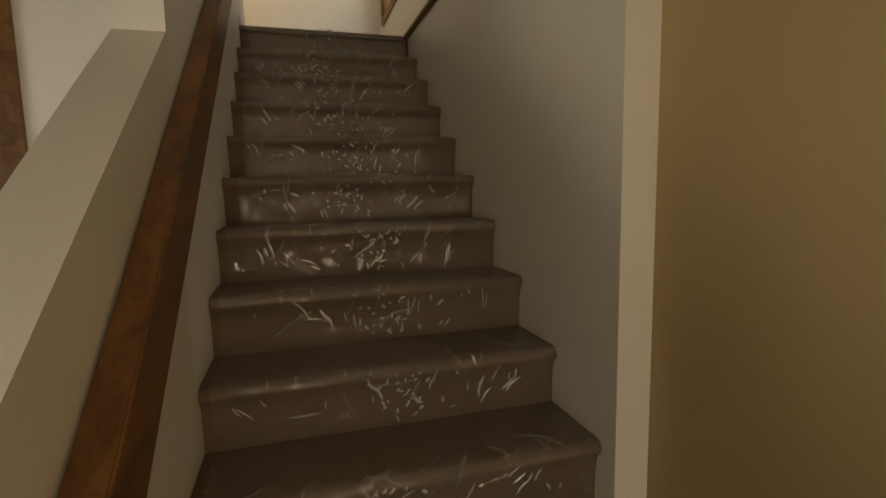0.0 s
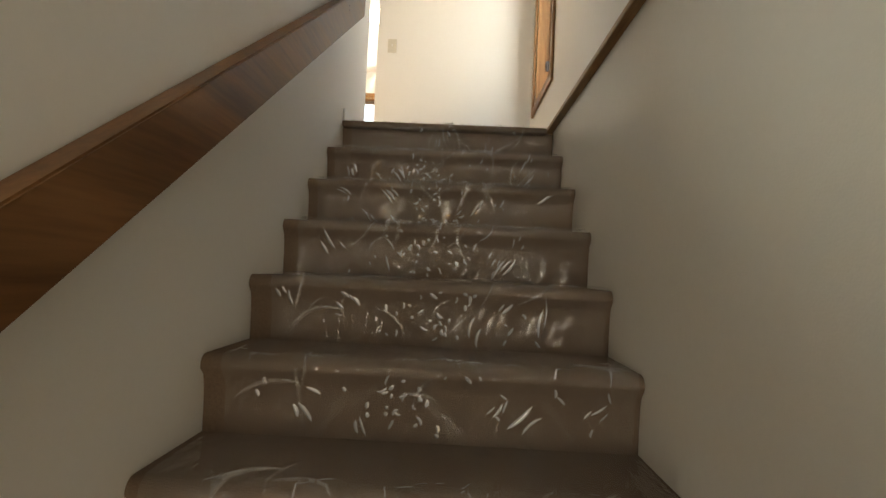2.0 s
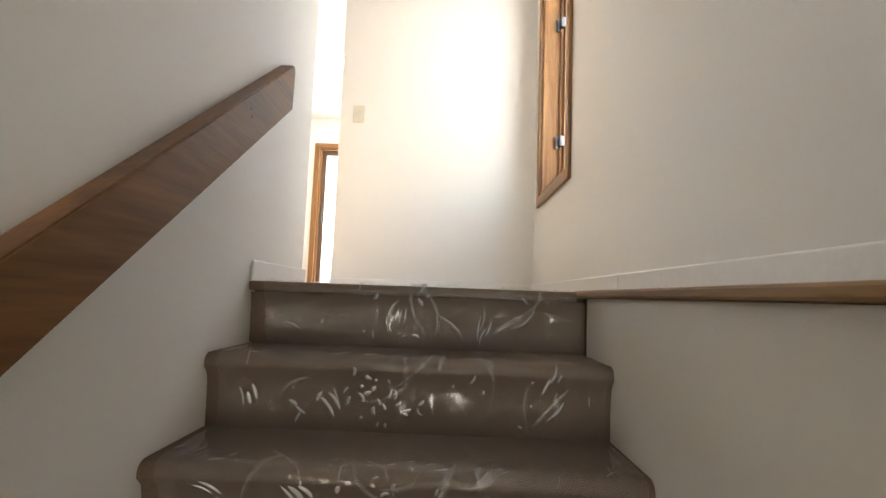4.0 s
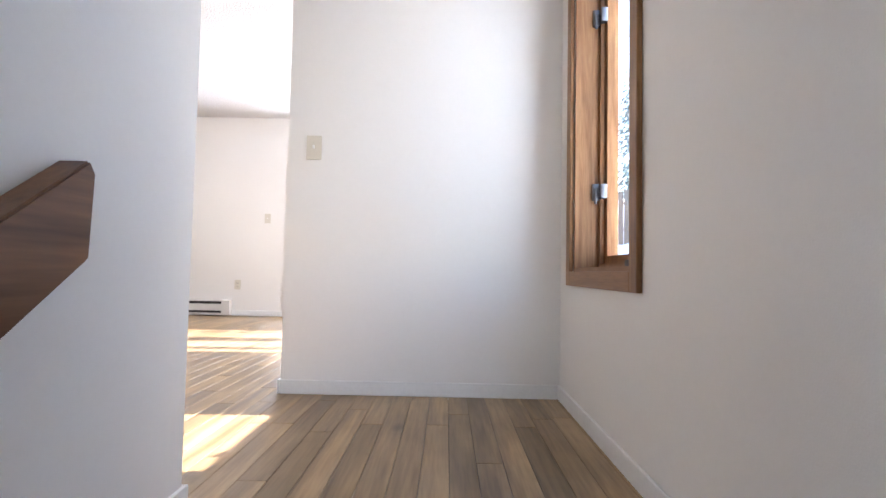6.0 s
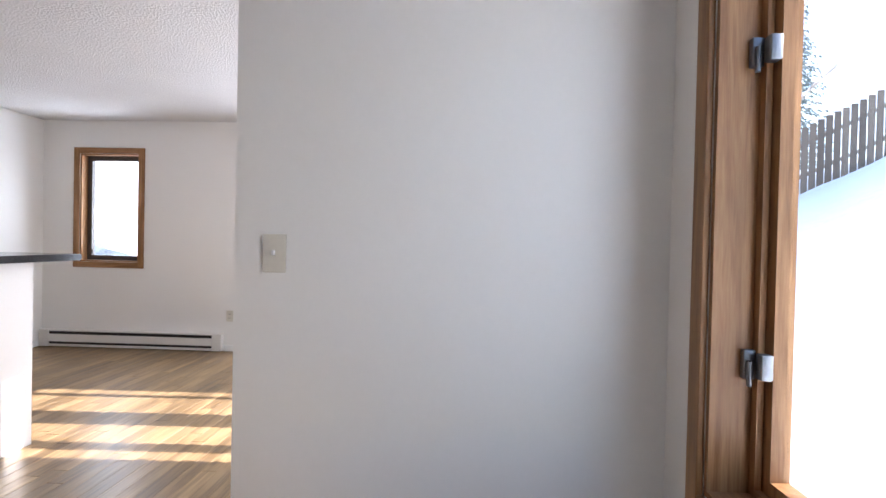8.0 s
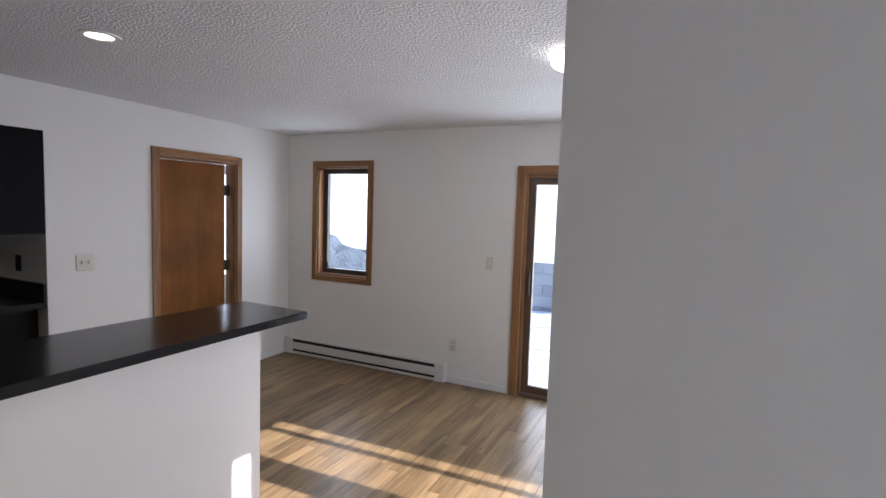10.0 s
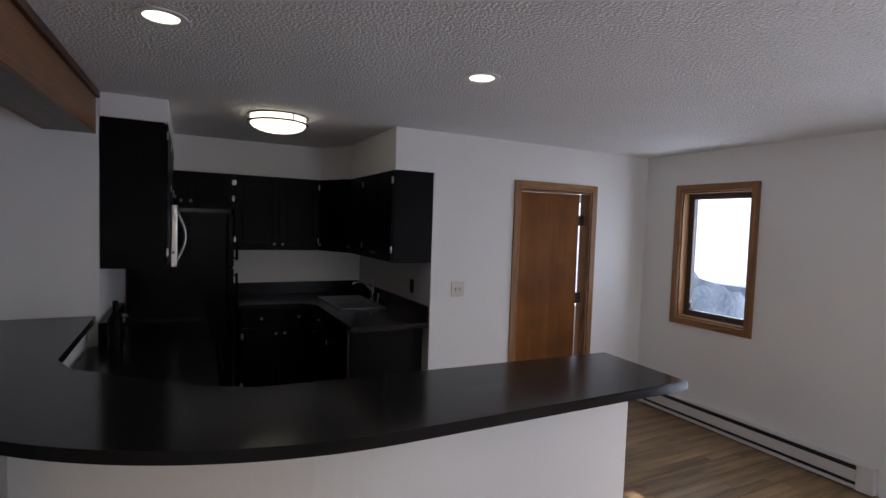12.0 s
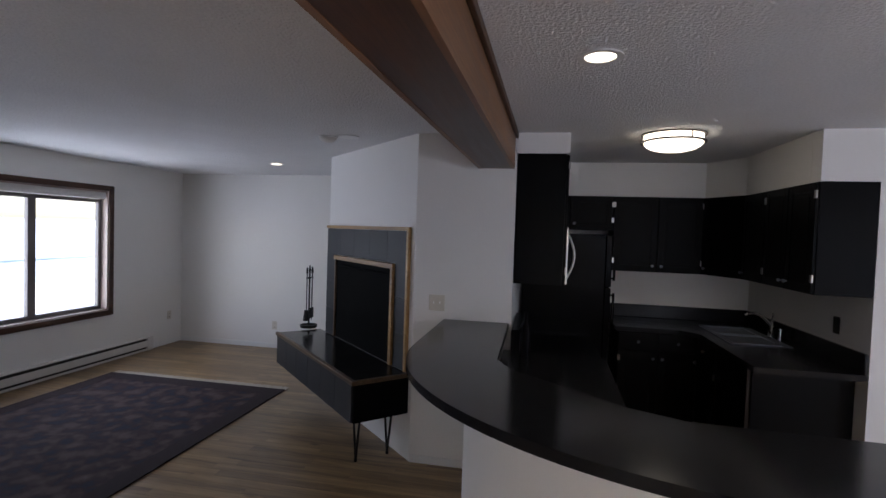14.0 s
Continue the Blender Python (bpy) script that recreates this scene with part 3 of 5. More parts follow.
part("latch", boxes((NWIN[0] + 0.07, NWIN[0] + 0.10, YN + 0.06, YN + 0.084, 1.0, 1.05), bevel=0.004), M_BRONZE, win, "dark sash latch")

# sliding patio door
win = tagged(thing("door_2", "sliding glass patio door in an oak frame", "door"), kind="structure")
casing(win, "y", -1, YN, *SLID, w=0.07, sill=False, mats=(M_OAK, M_OAK_X))
lining(win, "y", YN + 0.001, YN + 0.15, *SLID, t=0.03, sill=False, mats=(M_OAK, M_OAK_X))
part("threshold", boxes((SLID[0] + 0.03, SLID[1] - 0.03, YN - 0.012, YN + 0.15, 0.001, 0.03), bevel=0.003), M_CLAD, win, "brown metal sliding track")
MX = -0.51
sash(win, "sliding_panel", "y", YN + 0.04, YN + 0.08, SLID[0] + 0.032, MX + 0.035, 0.031, SLID[3] - 0.031, 0.062, M_CLAD, YN + 0.06)
sash(win, "fixed_panel", "y", YN + 0.09, YN + 0.13, MX - 0.035, SLID[1] - 0.032, 0.031, SLID[3] - 0.031, 0.062, M_CLAD, YN + 0.11)
part("pull_handle", boxes((SLID[0] + 0.05, SLID[0] + 0.075, YN + 0.012, YN + 0.039, 0.92, 1.14), bevel=0.006), M_BRONZE, win, "dark door pull")

# added window high in the stairwell end wall, unseen, to light the stairs
win = tagged(thing("window_5_unseen", "unseen low wide window with oak trim, added to light the stairwell", "window"), kind="structure")
casing(win, "y", 1, -3.45, *TWIN, mats=(M_OAK, M_OAK_X))
lining(win, "y", -3.569, -3.451, *TWIN, mats=(M_OAK, M_OAK_X))
sash(win, "sash", "y", -3.555, -3.515, TWIN[0] + 0.018, TWIN[1] - 0.018, TWIN[2] + 0.018, TWIN[3] - 0.018, 0.045, M_OAK, -3.535)

# wide window of the living room
win = tagged(thing("window_3", "wide two-pane window with dark brown trim", "window"), kind="structure")
casing(win, "y", 1, YS, *SWIN, w=0.062, mats=(M_BEAM_D, M_BEAM_D))
lining(win, "y", YS - 0.15, YS - 0.001, *SWIN, mats=(M_JAMB_LIT, M_JAMB_LIT))
for u0, u1 in ((SWIN[0] + 0.02, -4.80), (-4.80, SWIN[1] - 0.02)):
    sash(win, "sash", "y", YS - 0.13, YS - 0.085, u0, u1, SWIN[2] + 0.018, SWIN[3] - 0.10, 0.042, M_GREYSASH, YS - 0.11)
part("shade_box", boxes((SWIN[0] + 0.02, SWIN[1] - 0.02, YS - 0.12, YS - 0.02, SWIN[3] - 0.098, SWIN[3] - 0.018), bevel=0.004), M_HEAT, win, "rolled grey window shade")

# dining room side window, which lets the sun in
win = tagged(thing("window_4", "wide sunny window with oak trim", "window"), kind="structure")
casing(win, "x", -1, XE, *EWIN, mats=(M_OAK, M_OAK_Y))
lining(win, "x", XE + 0.001, XE + 0.15, *EWIN, mats=(M_OAK, M_OAK_Y))
for u0, u1 in ((2.836, 3.42), (3.55, 4.124)):
    sash(win, "sash", "x", XE + 0.09, XE + 0.13, u0, u1, EWIN[2] + 0.018, EWIN[3] - 0.018, 0.05, M_OAK, XE + 0.115)

part("mullion", boxes((XE + 0.07, XE + 0.14, 3.421, 3.549, EWIN[2] + 0.017, EWIN[3] - 0.017)), M_OAK, win)
for u0, u1 in ((2.99, 3.10), (3.92, 3.98)):
    part("muntin", boxes((XE + 0.095, XE + 0.125, u0, u1, EWIN[2] + 0.067, EWIN[3] - 0.067)), M_OAK, win)

# ---- doors ----
d1 = tagged(thing("door_1", "varnished brown flush wooden door standing ajar in oak casing", "door"), kind="structure")
casing(d1, "x", 1, XD, 3.855, 4.67, 0.0, 2.045, sill=False, mats=(M_OAK, M_OAK_Y))
lining(d1, "x", XD - 0.119, XD - 0.001, 3.855, 4.67, 0.0, 2.045, t=0.02, sill=False, mats=(M_OAK, M_OAK_Y))
leaf = part("leaf", boxes((-0.036, 0.0, -0.70, 0.0, 0.0, 2.010), bevel=0.002), M_DOOR, d1)
leaf.matrix_basis = pose(XD - 0.066, 4.588, 0.012, 0, 0, -9)
for hz in (0.28, 1.05, 1.78):
    bm = boxes((XD - 0.085, XD - 0.068, 4.572, 4.6485, hz - 0.05, hz + 0.05))
    cyl(bm, (XD - 0.066, 4.60, hz - 0.05), (XD - 0.066, 4.60, hz + 0.05), 0.008)
    part("hinge", bm, M_BRONZE, d1, "dark steel hinge", True)
d3 = tagged(thing("door_3", "brown wooden door with long handle in the lower hall", "door"), kind="structure")
casing(d3, "y", -1, -1.6, -1.35, -0.555, LOW, -0.42, w=0.095, sill=False, mats=(M_RAIL, M_RAIL))
part("leaf", boxes((-1.35, -0.555, -1.612, -1.601, LOW + 0.01, -0.42)), M_DOOR, d3)
bm = boxes((-0.615, -0.60, -1.66, -1.645, -0.86, -0.70), bevel=0.005)
box(bm, -0.612, -0.603, -1.647, -1.611, -0.845, -0.83)
box(bm, -0.612, -0.603, -1.647, -1.611, -0.73, -0.715)
part("pull_handle", bm, M_STEEL, d3, "long steel handle")

# Unseen glazed door, added so daylight glints on the stair film.
d4 = tagged(thing("door_4_unseen", "unseen glazed door added behind the stair foot to light the steps", "door"), kind="structure")
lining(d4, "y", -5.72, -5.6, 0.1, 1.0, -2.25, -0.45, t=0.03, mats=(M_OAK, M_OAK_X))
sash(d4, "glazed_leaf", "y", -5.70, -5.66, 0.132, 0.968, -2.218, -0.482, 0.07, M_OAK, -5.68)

# ---- stairs ----
stairs = tagged(thing("stairs", "straight stairs covered in brown carpet under plastic film", "stairs"), kind="structure")


def tread_profile(off=0.0, n=7):
    """Outline of a carpeted step in y and z: foot of the riser, rounded nosing, tread."""
    pts, r = [], 0.025
    pts.append((0.022 - off, -RISE + 0.002 + off))
    pts.append((0.020 - off, -RISE * 0.6))
    pts.append((0.016 - off, -3.0 * r))
    pts.append((0.010 - off, -2.0 * r))
    for i in range(n + 1):
        a = radians(200 - i * 110 / n)
        pts.append((r - 0.008 + (r + off) * math.cos(a), -r + (r + off) * math.sin(a)))
    pts.append((r + 0.035, off))
    pts.append((RUN * 0.6, off))
    pts.append((RUN + 0.022 - off, off))
    return pts


step_profile = tread_profile()
bm = side_prism(step_profile + [(RUN + 0.022, -RISE), (0.022, -RISE)], 0.001, XF - 0.001)
step_mesh = mesh_of("step", bm, M_CARPET, True)
for k in range(1, STEPS + 1):
    ob = new("step", step_mesh)
    ob.parent = stairs
    ob.location = (0, -RUN * k, -RISE * k)
part("step_base", side_prism([(0.015, -RISE - 0.02), (0.015, LOW), (-2.85, LOW), (-2.85, LOW + 0.001)], 0.002, XF - 0.002), M_CARPET, stairs)
part("landing_riser", side_prism([(0.026, -RISE + 0.001), (0.024, -0.112), (0.020, -0.066), (0.014, -0.030), (0.040, -0.030), (0.040, -RISE + 0.001)], 0.001, XF - 0.001), M_CARPET, stairs)
part("landing_nosing", boxes((0.001, XF - 0.032, -0.012, 0.06, -0.026, 0.003), bevel=0.008), M_CARPET, stairs, "carpeted top nosing")


def film_sheet():
    """Clear film laid over all the steps, gathered in folds towards its middle."""
    prof = []
    for k in range(STEPS, -1, -1):
        for y, z in tread_profile(0.006, 9):
            if k == 0 and y > 0.03:
                continue
            prof.append((y - RUN * k, z - RISE * k))
    fine = []
    for (y0, z0), (y1, z1) in zip(prof, prof[1:]):
        n = max(1, int(math.hypot(y1 - y0, z1 - z0) / 0.012))
        for i in range(n):
            fine.append((y0 + (y1 - y0) * i / n, z0 + (z1 - z0) * i / n))
    cols = 110
    verts, faces = [], []
    for j, (y, z) in enumerate(fine):
        left = 0.05 + 0.04 * noise.noise((0, y * 1.5, 3.0)) if y > -1.25 else 0.03
        for i in range(cols + 1):
            x = left + (XF - 0.015 - left) * i / cols
            u = (x - 0.5) * 2
            amp = 0.013 * (1 - 0.6 * u * u)
            w = noise.noise((x * 13 + 2.0 * noise.noise((x * 3, y * 3, z * 3)), (y + z) * 5, 1.7 + 3.1 * math.floor(y / RUN)))
            ridge = (1 - abs(w)) ** 5
            w2 = (1 - abs(noise.noise((x * 24, (y - z) * 16, 7.1)))) ** 6
            h = amp * (ridge + 0.4 * w2)
            verts.append((x, y - 0.75 * h, z + 0.66 * h))
    for j in range(len(fine) - 1):
        for i in range(cols):
            a = j * (cols + 1) + i
            faces.append((a, a + 1, a + cols + 2, a + cols + 1))
    film = thing("plastic_film", "clear crinkled plastic protective film over the carpeted stairs", "plastic film")
    me = bpy.data.meshes.new("sheet")
    me.from_pydata(verts, [], faces)
    me.materials.append(M_FILM)
    for p in me.polygons:
        p.use_smooth = True
    ob = new("sheet", me)
    ob.parent = film
    ob.visible_shadow = False
    rng = random.Random(5)
    cv, cf = [], []

    def crease(x, v, step, ang, length, width, bend):
        """A short rounded fold standing out of the film on a riser or over the nosing."""
        n, k0 = 6, len(cv)
        lean = rng.uniform(-0.35, 0.35)
        for i in range(n):
            f = i / (n - 1) - 0.5
            a = ang + bend * f
            px, pv = x + math.sin(a) * length * f, v + math.cos(a) * length * f
            w = width * (1 - (2 * f) ** 2) ** 0.5 * 0.5 + 0.0003
            ox, ov = math.cos(a) * w, -math.sin(a) * w
            for u, h in ((-1.0, 0.0), (-0.55 + lean * 0.5, 0.62), (lean, 0.9), (0.55 + lean * 0.5, 0.62), (1.0, 0.0)):
                sx, sv, h = min(max(px + ox * u, 0.02), XF - 0.02), pv + ov * u, h * w
                if sv < RISE - 0.012:
                    y, z = 0.0165 - 0.010 * max(0.0, sv / RISE) - 0.010 - 0.012 * max(0.0, (sv - RISE + 0.06) / 0.048) - h, -RISE + max(sv, 0.008)
                else:
                    y, z = -0.012 + (sv - RISE + 0.012), 0.007 + h
                cv.append((sx, y - RUN * step, z - RISE * step))
        for i in range(n - 1):
            for j in range(4):
                a = k0 + i * 5 + j
                cf.append((a, a + 1, a + 6, a + 5))

    def bundle(step, x, v, ang, n, length, width):
        """A few folds side by side, pulled the same way."""
        for i in range(n):
            crease(min(max(x + (i - n / 2) * rng.uniform(0.010, 0.024), 0.08), 0.98), v + rng.uniform(-0.02, 0.02), step, ang + rng.gauss(0, 0.12),
                   length * rng.uniform(0.5, 1.1), width * rng.uniform(0.6, 1.2), rng.uniform(-0.5, 0.5))

    def riser(length):
        lo, hi = 0.012 + length * 0.45, RISE - 0.016 - length * 0.35
        return rng.uniform(lo, hi) if hi > lo else RISE * 0.5

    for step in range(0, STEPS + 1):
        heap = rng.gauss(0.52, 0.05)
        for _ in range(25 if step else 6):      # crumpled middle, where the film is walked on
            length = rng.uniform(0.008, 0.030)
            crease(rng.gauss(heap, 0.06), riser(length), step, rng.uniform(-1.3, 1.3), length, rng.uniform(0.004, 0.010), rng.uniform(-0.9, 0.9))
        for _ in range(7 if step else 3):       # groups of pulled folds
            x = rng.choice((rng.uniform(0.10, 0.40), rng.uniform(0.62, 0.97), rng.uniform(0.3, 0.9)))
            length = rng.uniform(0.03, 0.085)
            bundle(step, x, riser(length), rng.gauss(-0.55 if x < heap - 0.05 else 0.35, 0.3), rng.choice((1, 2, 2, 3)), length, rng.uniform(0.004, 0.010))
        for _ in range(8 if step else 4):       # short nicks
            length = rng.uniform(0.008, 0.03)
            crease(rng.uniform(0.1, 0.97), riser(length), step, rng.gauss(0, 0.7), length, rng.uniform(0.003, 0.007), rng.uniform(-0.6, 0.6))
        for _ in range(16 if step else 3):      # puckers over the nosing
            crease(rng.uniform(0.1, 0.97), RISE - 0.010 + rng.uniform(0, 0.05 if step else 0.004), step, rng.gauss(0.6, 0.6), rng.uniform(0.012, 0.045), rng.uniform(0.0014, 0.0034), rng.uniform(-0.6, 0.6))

    def folds(name, label, mat):
        cm = bpy.data.meshes.new(name)
        cm.from_pydata(cv, [], cf)
        cm.materials.append(mat)
        for p in cm.polygons:
            p.use_smooth = True
        cr = tagged(new(name, cm), label, kind="stuff")
        cr.parent = film
        cr.visible_shadow = False
        cv.clear()
        cf.clear()

    folds("creases", "creases in the film, glints whitened into their colour", M_CREASE_GLINT)
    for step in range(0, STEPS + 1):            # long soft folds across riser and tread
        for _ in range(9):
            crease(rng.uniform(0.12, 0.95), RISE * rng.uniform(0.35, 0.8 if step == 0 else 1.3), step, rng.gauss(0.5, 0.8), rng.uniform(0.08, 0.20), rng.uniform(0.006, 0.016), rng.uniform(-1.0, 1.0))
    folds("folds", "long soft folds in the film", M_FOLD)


film_sheet()

# handrail board on the stair wall
rail = thing("handrail", "dark stained flat wooden handrail board on the stair wall", "handrail", (0, 0.115, 0.745))
L = 3.3
sl = 0.719
bm = side_prism([(0.0, 0.0), (0.014, -0.02), (0.008, -0.155), (-L, -0.165 - L * sl), (-L, -L * sl)], 0.004, 0.056)
bmesh.ops.bevel(bm, geom=list(bm.edges), offset=0.004, segments=2, affect="EDGES")
part("board", bm, M_RAIL, rail)
bm = bmesh.new()
for q in (0.0, 0.02):
    cyl(bm, (0.0555, -0.33 + q * 0.3, -0.30 - q + 0.02), (0.0568, -0.33 + q * 0.3, -0.30 - q + 0.02), 0.004, seg=8)
part("screw", bm, M_DARK, rail)

# ---- bar and kitchen ----
def ellipse(cx, cy, a, b, a0, a1, n):
    return [(cx + a * math.cos(radians(a0 + (a1 - a0) * i / n)), cy + b * math.sin(radians(a0 + (a1 - a0) * i / n))) for i in range(n + 1)]


BAR_Z = 1.085
outer = ellipse(-3.2, 1.9, 1.3, 1.24, 0, -90, 32)
inner = ellipse(-3.2, 1.9, 1.18, 1.12, -90, 0, 32)
structure("wall_bar", prism([(-1.90, 2.945), *outer, (XST + 0.002, 0.66), (XST + 0.002, 0.78), *inner, (-2.02, 2.945)], -0.02, BAR_Z - 0.041), M_WALL,
          "white curved half wall under the bar top", "wall")
bm = prism([(-1.805, 3.185), (-1.80, 1.95), *ellipse(-3.2, 1.9, 1.4, 1.55, 0, -90, 48), (XST + 0.003, 0.352), (XST + 0.003, 0.825), (-3.02, 0.825), (-2.85, 0.90),
            (-2.45, 1.36), (-2.36, 1.55), (-2.30, 3.21)], BAR_Z - 0.04, BAR_Z)
es = [e for e in bm.edges if abs(e.verts[0].co.z - e.verts[1].co.z) < 1e-6]
bmesh.ops.bevel(bm, geom=es, offset=0.005, segments=2, affect="EDGES")
bar = thing("bar_top", "charcoal laminate bar top with rounded end on a white half wall", "bar top")
part("top", bm, M_LAMINATE, bar)
part("support_strip", prism([(-1.915, 2.93), *ellipse(-3.2, 1.9, 1.285, 1.225, 0, -90, 32), *ellipse(-3.2, 1.9, 1.195, 1.135, -90, 0, 32), (-2.005, 2.93)], BAR_Z - 0.0409, BAR_Z - 0.0395), M_DARK, bar)


def knob(parent, x, y, z, axis):
    d = Vector(axis)
    bm = cyl(bmesh.new(), (x, y, z), Vector((x, y, z)) + d * 0.018, 0.006, seg=10)
    cyl(bm, Vector((x, y, z)) + d * 0.016, Vector((x, y, z)) + d * 0.028, 0.014, 0.011, 14)
    part("knob", bm, M_PEWTER, parent, "small round metal knob", True)


def cabinet(name, label, x0, x1, y0, y1, z0, z1, face, doors=1, knob_low=True, toe=False, drawer=False, group=""):
    """A cabinet unit whose doors look along face ('+x', '+y' or '-y')."""
    c = thing(name, label, "cabinet", ((x0 + x1) / 2, (y0 + y1) / 2, z0), group)
    hx, hy, h = (x1 - x0) / 2, (y1 - y0) / 2, z1 - z0
    lo = 0.09 if toe else 0.0
    bm = boxes((-hx, hx, -hy, hy, lo, h), bevel=0.0015)
    if toe:
        s = {"+x": (-hx, hx - 0.06, -hy, hy), "+y": (-hx, hx, -hy, hy - 0.06), "-y": (-hx, hx, -hy + 0.06, hy)}[face]
        box(bm, *s, 0, 0.09)
    part("body", bm, M_CAB, c)
    n0, n1 = (-hy, hy) if face == "+x" else (-hx, hx)
    w = (n1 - n0) / doors
    def spec(u0, u1, d0, d1, q0, q1):
        if face == "+x":
            return (hx + d0, hx + d1, u0, u1, q0, q1)
        if face == "+y":
            return (u0, u1, hy + d0, hy + d1, q0, q1)
        return (u0, u1, -hy - d1, -hy - d0, q0, q1)
    axis = {"+x": (1, 0, 0), "+y": (0, 1, 0), "-y": (0, -1, 0)}[face]
    def front(nm, u0, u1, q0, q1, kn):
        bm = boxes(spec(u0, u1, 0.001, 0.014, q0, q1), bevel=0.002)
        b = 0.052
        if q1 - q0 > 0.25:
            pieces = [("stile", u0, u0 + b, q0, q1, 0.021), ("stile", u1 - b, u1, q0, q1, 0.021), ("rail", u0 + b, u1 - b, q0, q0 + b, 0.021),
                      ("rail", u0 + b, u1 - b, q1 - b, q1, 0.021), ("raised_panel", u0 + b + 0.025, u1 - b - 0.025, q0 + b + 0.025, q1 - b - 0.025, 0.018)]
        else:
            pieces = []
        d = part(nm, bm, M_CAB, c)
        for pn, s0, s1, t0, t1, dep in pieces:
            part(pn, boxes(spec(s0, s1, 0.0145, dep, t0, t1), bevel=0.002), M_CAB, d)
        ku, kz = kn
        s = spec(ku, ku, 0.021, 0.021, kz, kz)
        knob(d, s[0], s[2], s[4], axis)
        return d
    top = h - 0.17 if drawer else h - 0.008
    for i in range(doors):
        u0, u1 = n0 + i * w + 0.004, n0 + (i + 1) * w - 0.004
        side = u1 - 0.035 if (doors > 1 and i % 2 == 0) else u0 + 0.035
        d = front("cabinet_door", u0, u1, lo + 0.008, top, (side, lo + 0.06 if knob_low else top - 0.06))
        hu = u0 if side > (u0 + u1) / 2 else u1
        for hz in (lo + 0.10, top - 0.07):
            s = spec(hu - 0.012, hu + 0.012, 0.014, 0.026, hz - 0.025, hz + 0.025)
            part("hinge", boxes(s, bevel=0.002), M_STEEL, d, "bright exposed hinge")
        if drawer:
            front("drawer", u0, u1, h - 0.16, h - 0.008, ((u0 + u1) / 2, h - 0.085))
    return c


UP = "wall cabinets of the kitchen"
LO = "base cabinets of the kitchen"
lab = "black-stained wooden wall cabinet with panelled doors and metal knobs"
cabinet("wall_cabinet", lab, -4.69, XD - 0.001, 2.705, YK - 0.002, 1.40, 2.106, "-y", 2, group=UP)
cabinet("wall_cabinet", lab, -5.10, -4.692, 2.705, YK - 0.002, 1.40, 2.106, "-y", 1, group=UP)
c = thing("corner_wall_cabinet", "black-stained angled corner wall cabinet", "cabinet", (-5.5, 2.7, 1.40), UP)
part("body", prism([(0.0, -0.20), (0.395, 0.003), (0.395, 0.328), (-0.328, 0.328), (-0.328, -0.20)], 0, 0.706), M_CAB, c)
dd = part("cabinet_door", boxes((0.0, 0.425, -0.016, -0.001, 0.01, 0.70), (0.0, 0.055, -0.022, -0.016, 0.01, 0.70), (0.37, 0.425, -0.022, -0.016, 0.01, 0.70),
                               (0.055, 0.37, -0.022, -0.016, 0.01, 0.065), (0.055, 0.37, -0.022, -0.016, 0.645, 0.70), bevel=0.001), M_CAB, c)
dd.matrix_basis = pose(0.008, -0.198, 0, 0, 0, 27)
knob(dd, 0.05, -0.022, 0.06, (0, -1, 0))
cabinet("wall_cabinet", lab, XB + 0.003, -5.50, 1.70, 2.495, 1.40, 2.106, "+x", 2, group=UP)
cabinet("wall_cabinet", lab, XB + 0.003, -5.50, 0.90, 1.695, 1.78, 2.106, "+x", 2, group=UP)
cabinet("wall_cabinet", "black-stained tall wall cabinet beside the microwave", -4.68, XST - 0.001, 0.843, 1.18, 1.37, 2.283, "+y", 1, group=UP)
cabinet("wall_cabinet", "black-stained short wall cabinet above the microwave", -5.45, -4.682, 0.843, 1.18, 1.80, 2.283, "+y", 2, group=UP)
lab = "black-stained base cabinet with drawer and panelled door"
cabinet("base_cabinet", lab, -5.20, -4.74, 2.42, YK - 0.003, 0, 0.88, "-y", 1, False, True, True, LO)
cabinet("base_cabinet", lab, XB + 0.003, -5.22, 1.75, 2.415, 0, 0.88, "+x", 2, False, True, True, LO)
cabinet("base_cabinet", lab, -5.44, -4.74, 0.843, 1.42, 0, 0.88, "+y", 1, False, True, True, LO)
cabinet("base_cabinet", lab, -3.93, -3.30, 0.80, 1.42, 0, 0.88, "+y", 2, False, True, True, LO)
single("end_panel", boxes((-4.128, -4.108, 2.43, YK - 0.004, 0, 0.88)), M_CAB, "black end panel closing the sink counter", "cabinet", LO)
single("corner_base_cabinet", boxes((XB + 0.003, -5.205, 2.42, YK - 0.003, 0, 0.88), bevel=0.002), M_CAB, "black-stained corner base cabinet under the counter", "cabinet", LO)

# dishwasher at the end of the sink run
dw = thing("dishwasher", "black dishwasher with a dull edge strip under the counter", "dishwasher", (-4.44, 2.72, 0))
part("body", boxes((-0.30, 0.30, -0.26, 0.30, 0.0, 0.878), bevel=0.002), M_BLACK, dw)
part("door", boxes((-0.298, 0.298, -0.30, -0.261, 0.10, 0.74), bevel=0.004), M_BLACK, dw)
part("control_panel", boxes((-0.298, 0.298, -0.305, -0.261, 0.745, 0.875), bevel=0.004), M_BLACK, dw)
part("edge_strip", boxes((0.301, 0.309, -0.312, -0.285, 0.40, 0.878), bevel=0.002), M_BRONZE, dw, "dull dark steel edge strip")

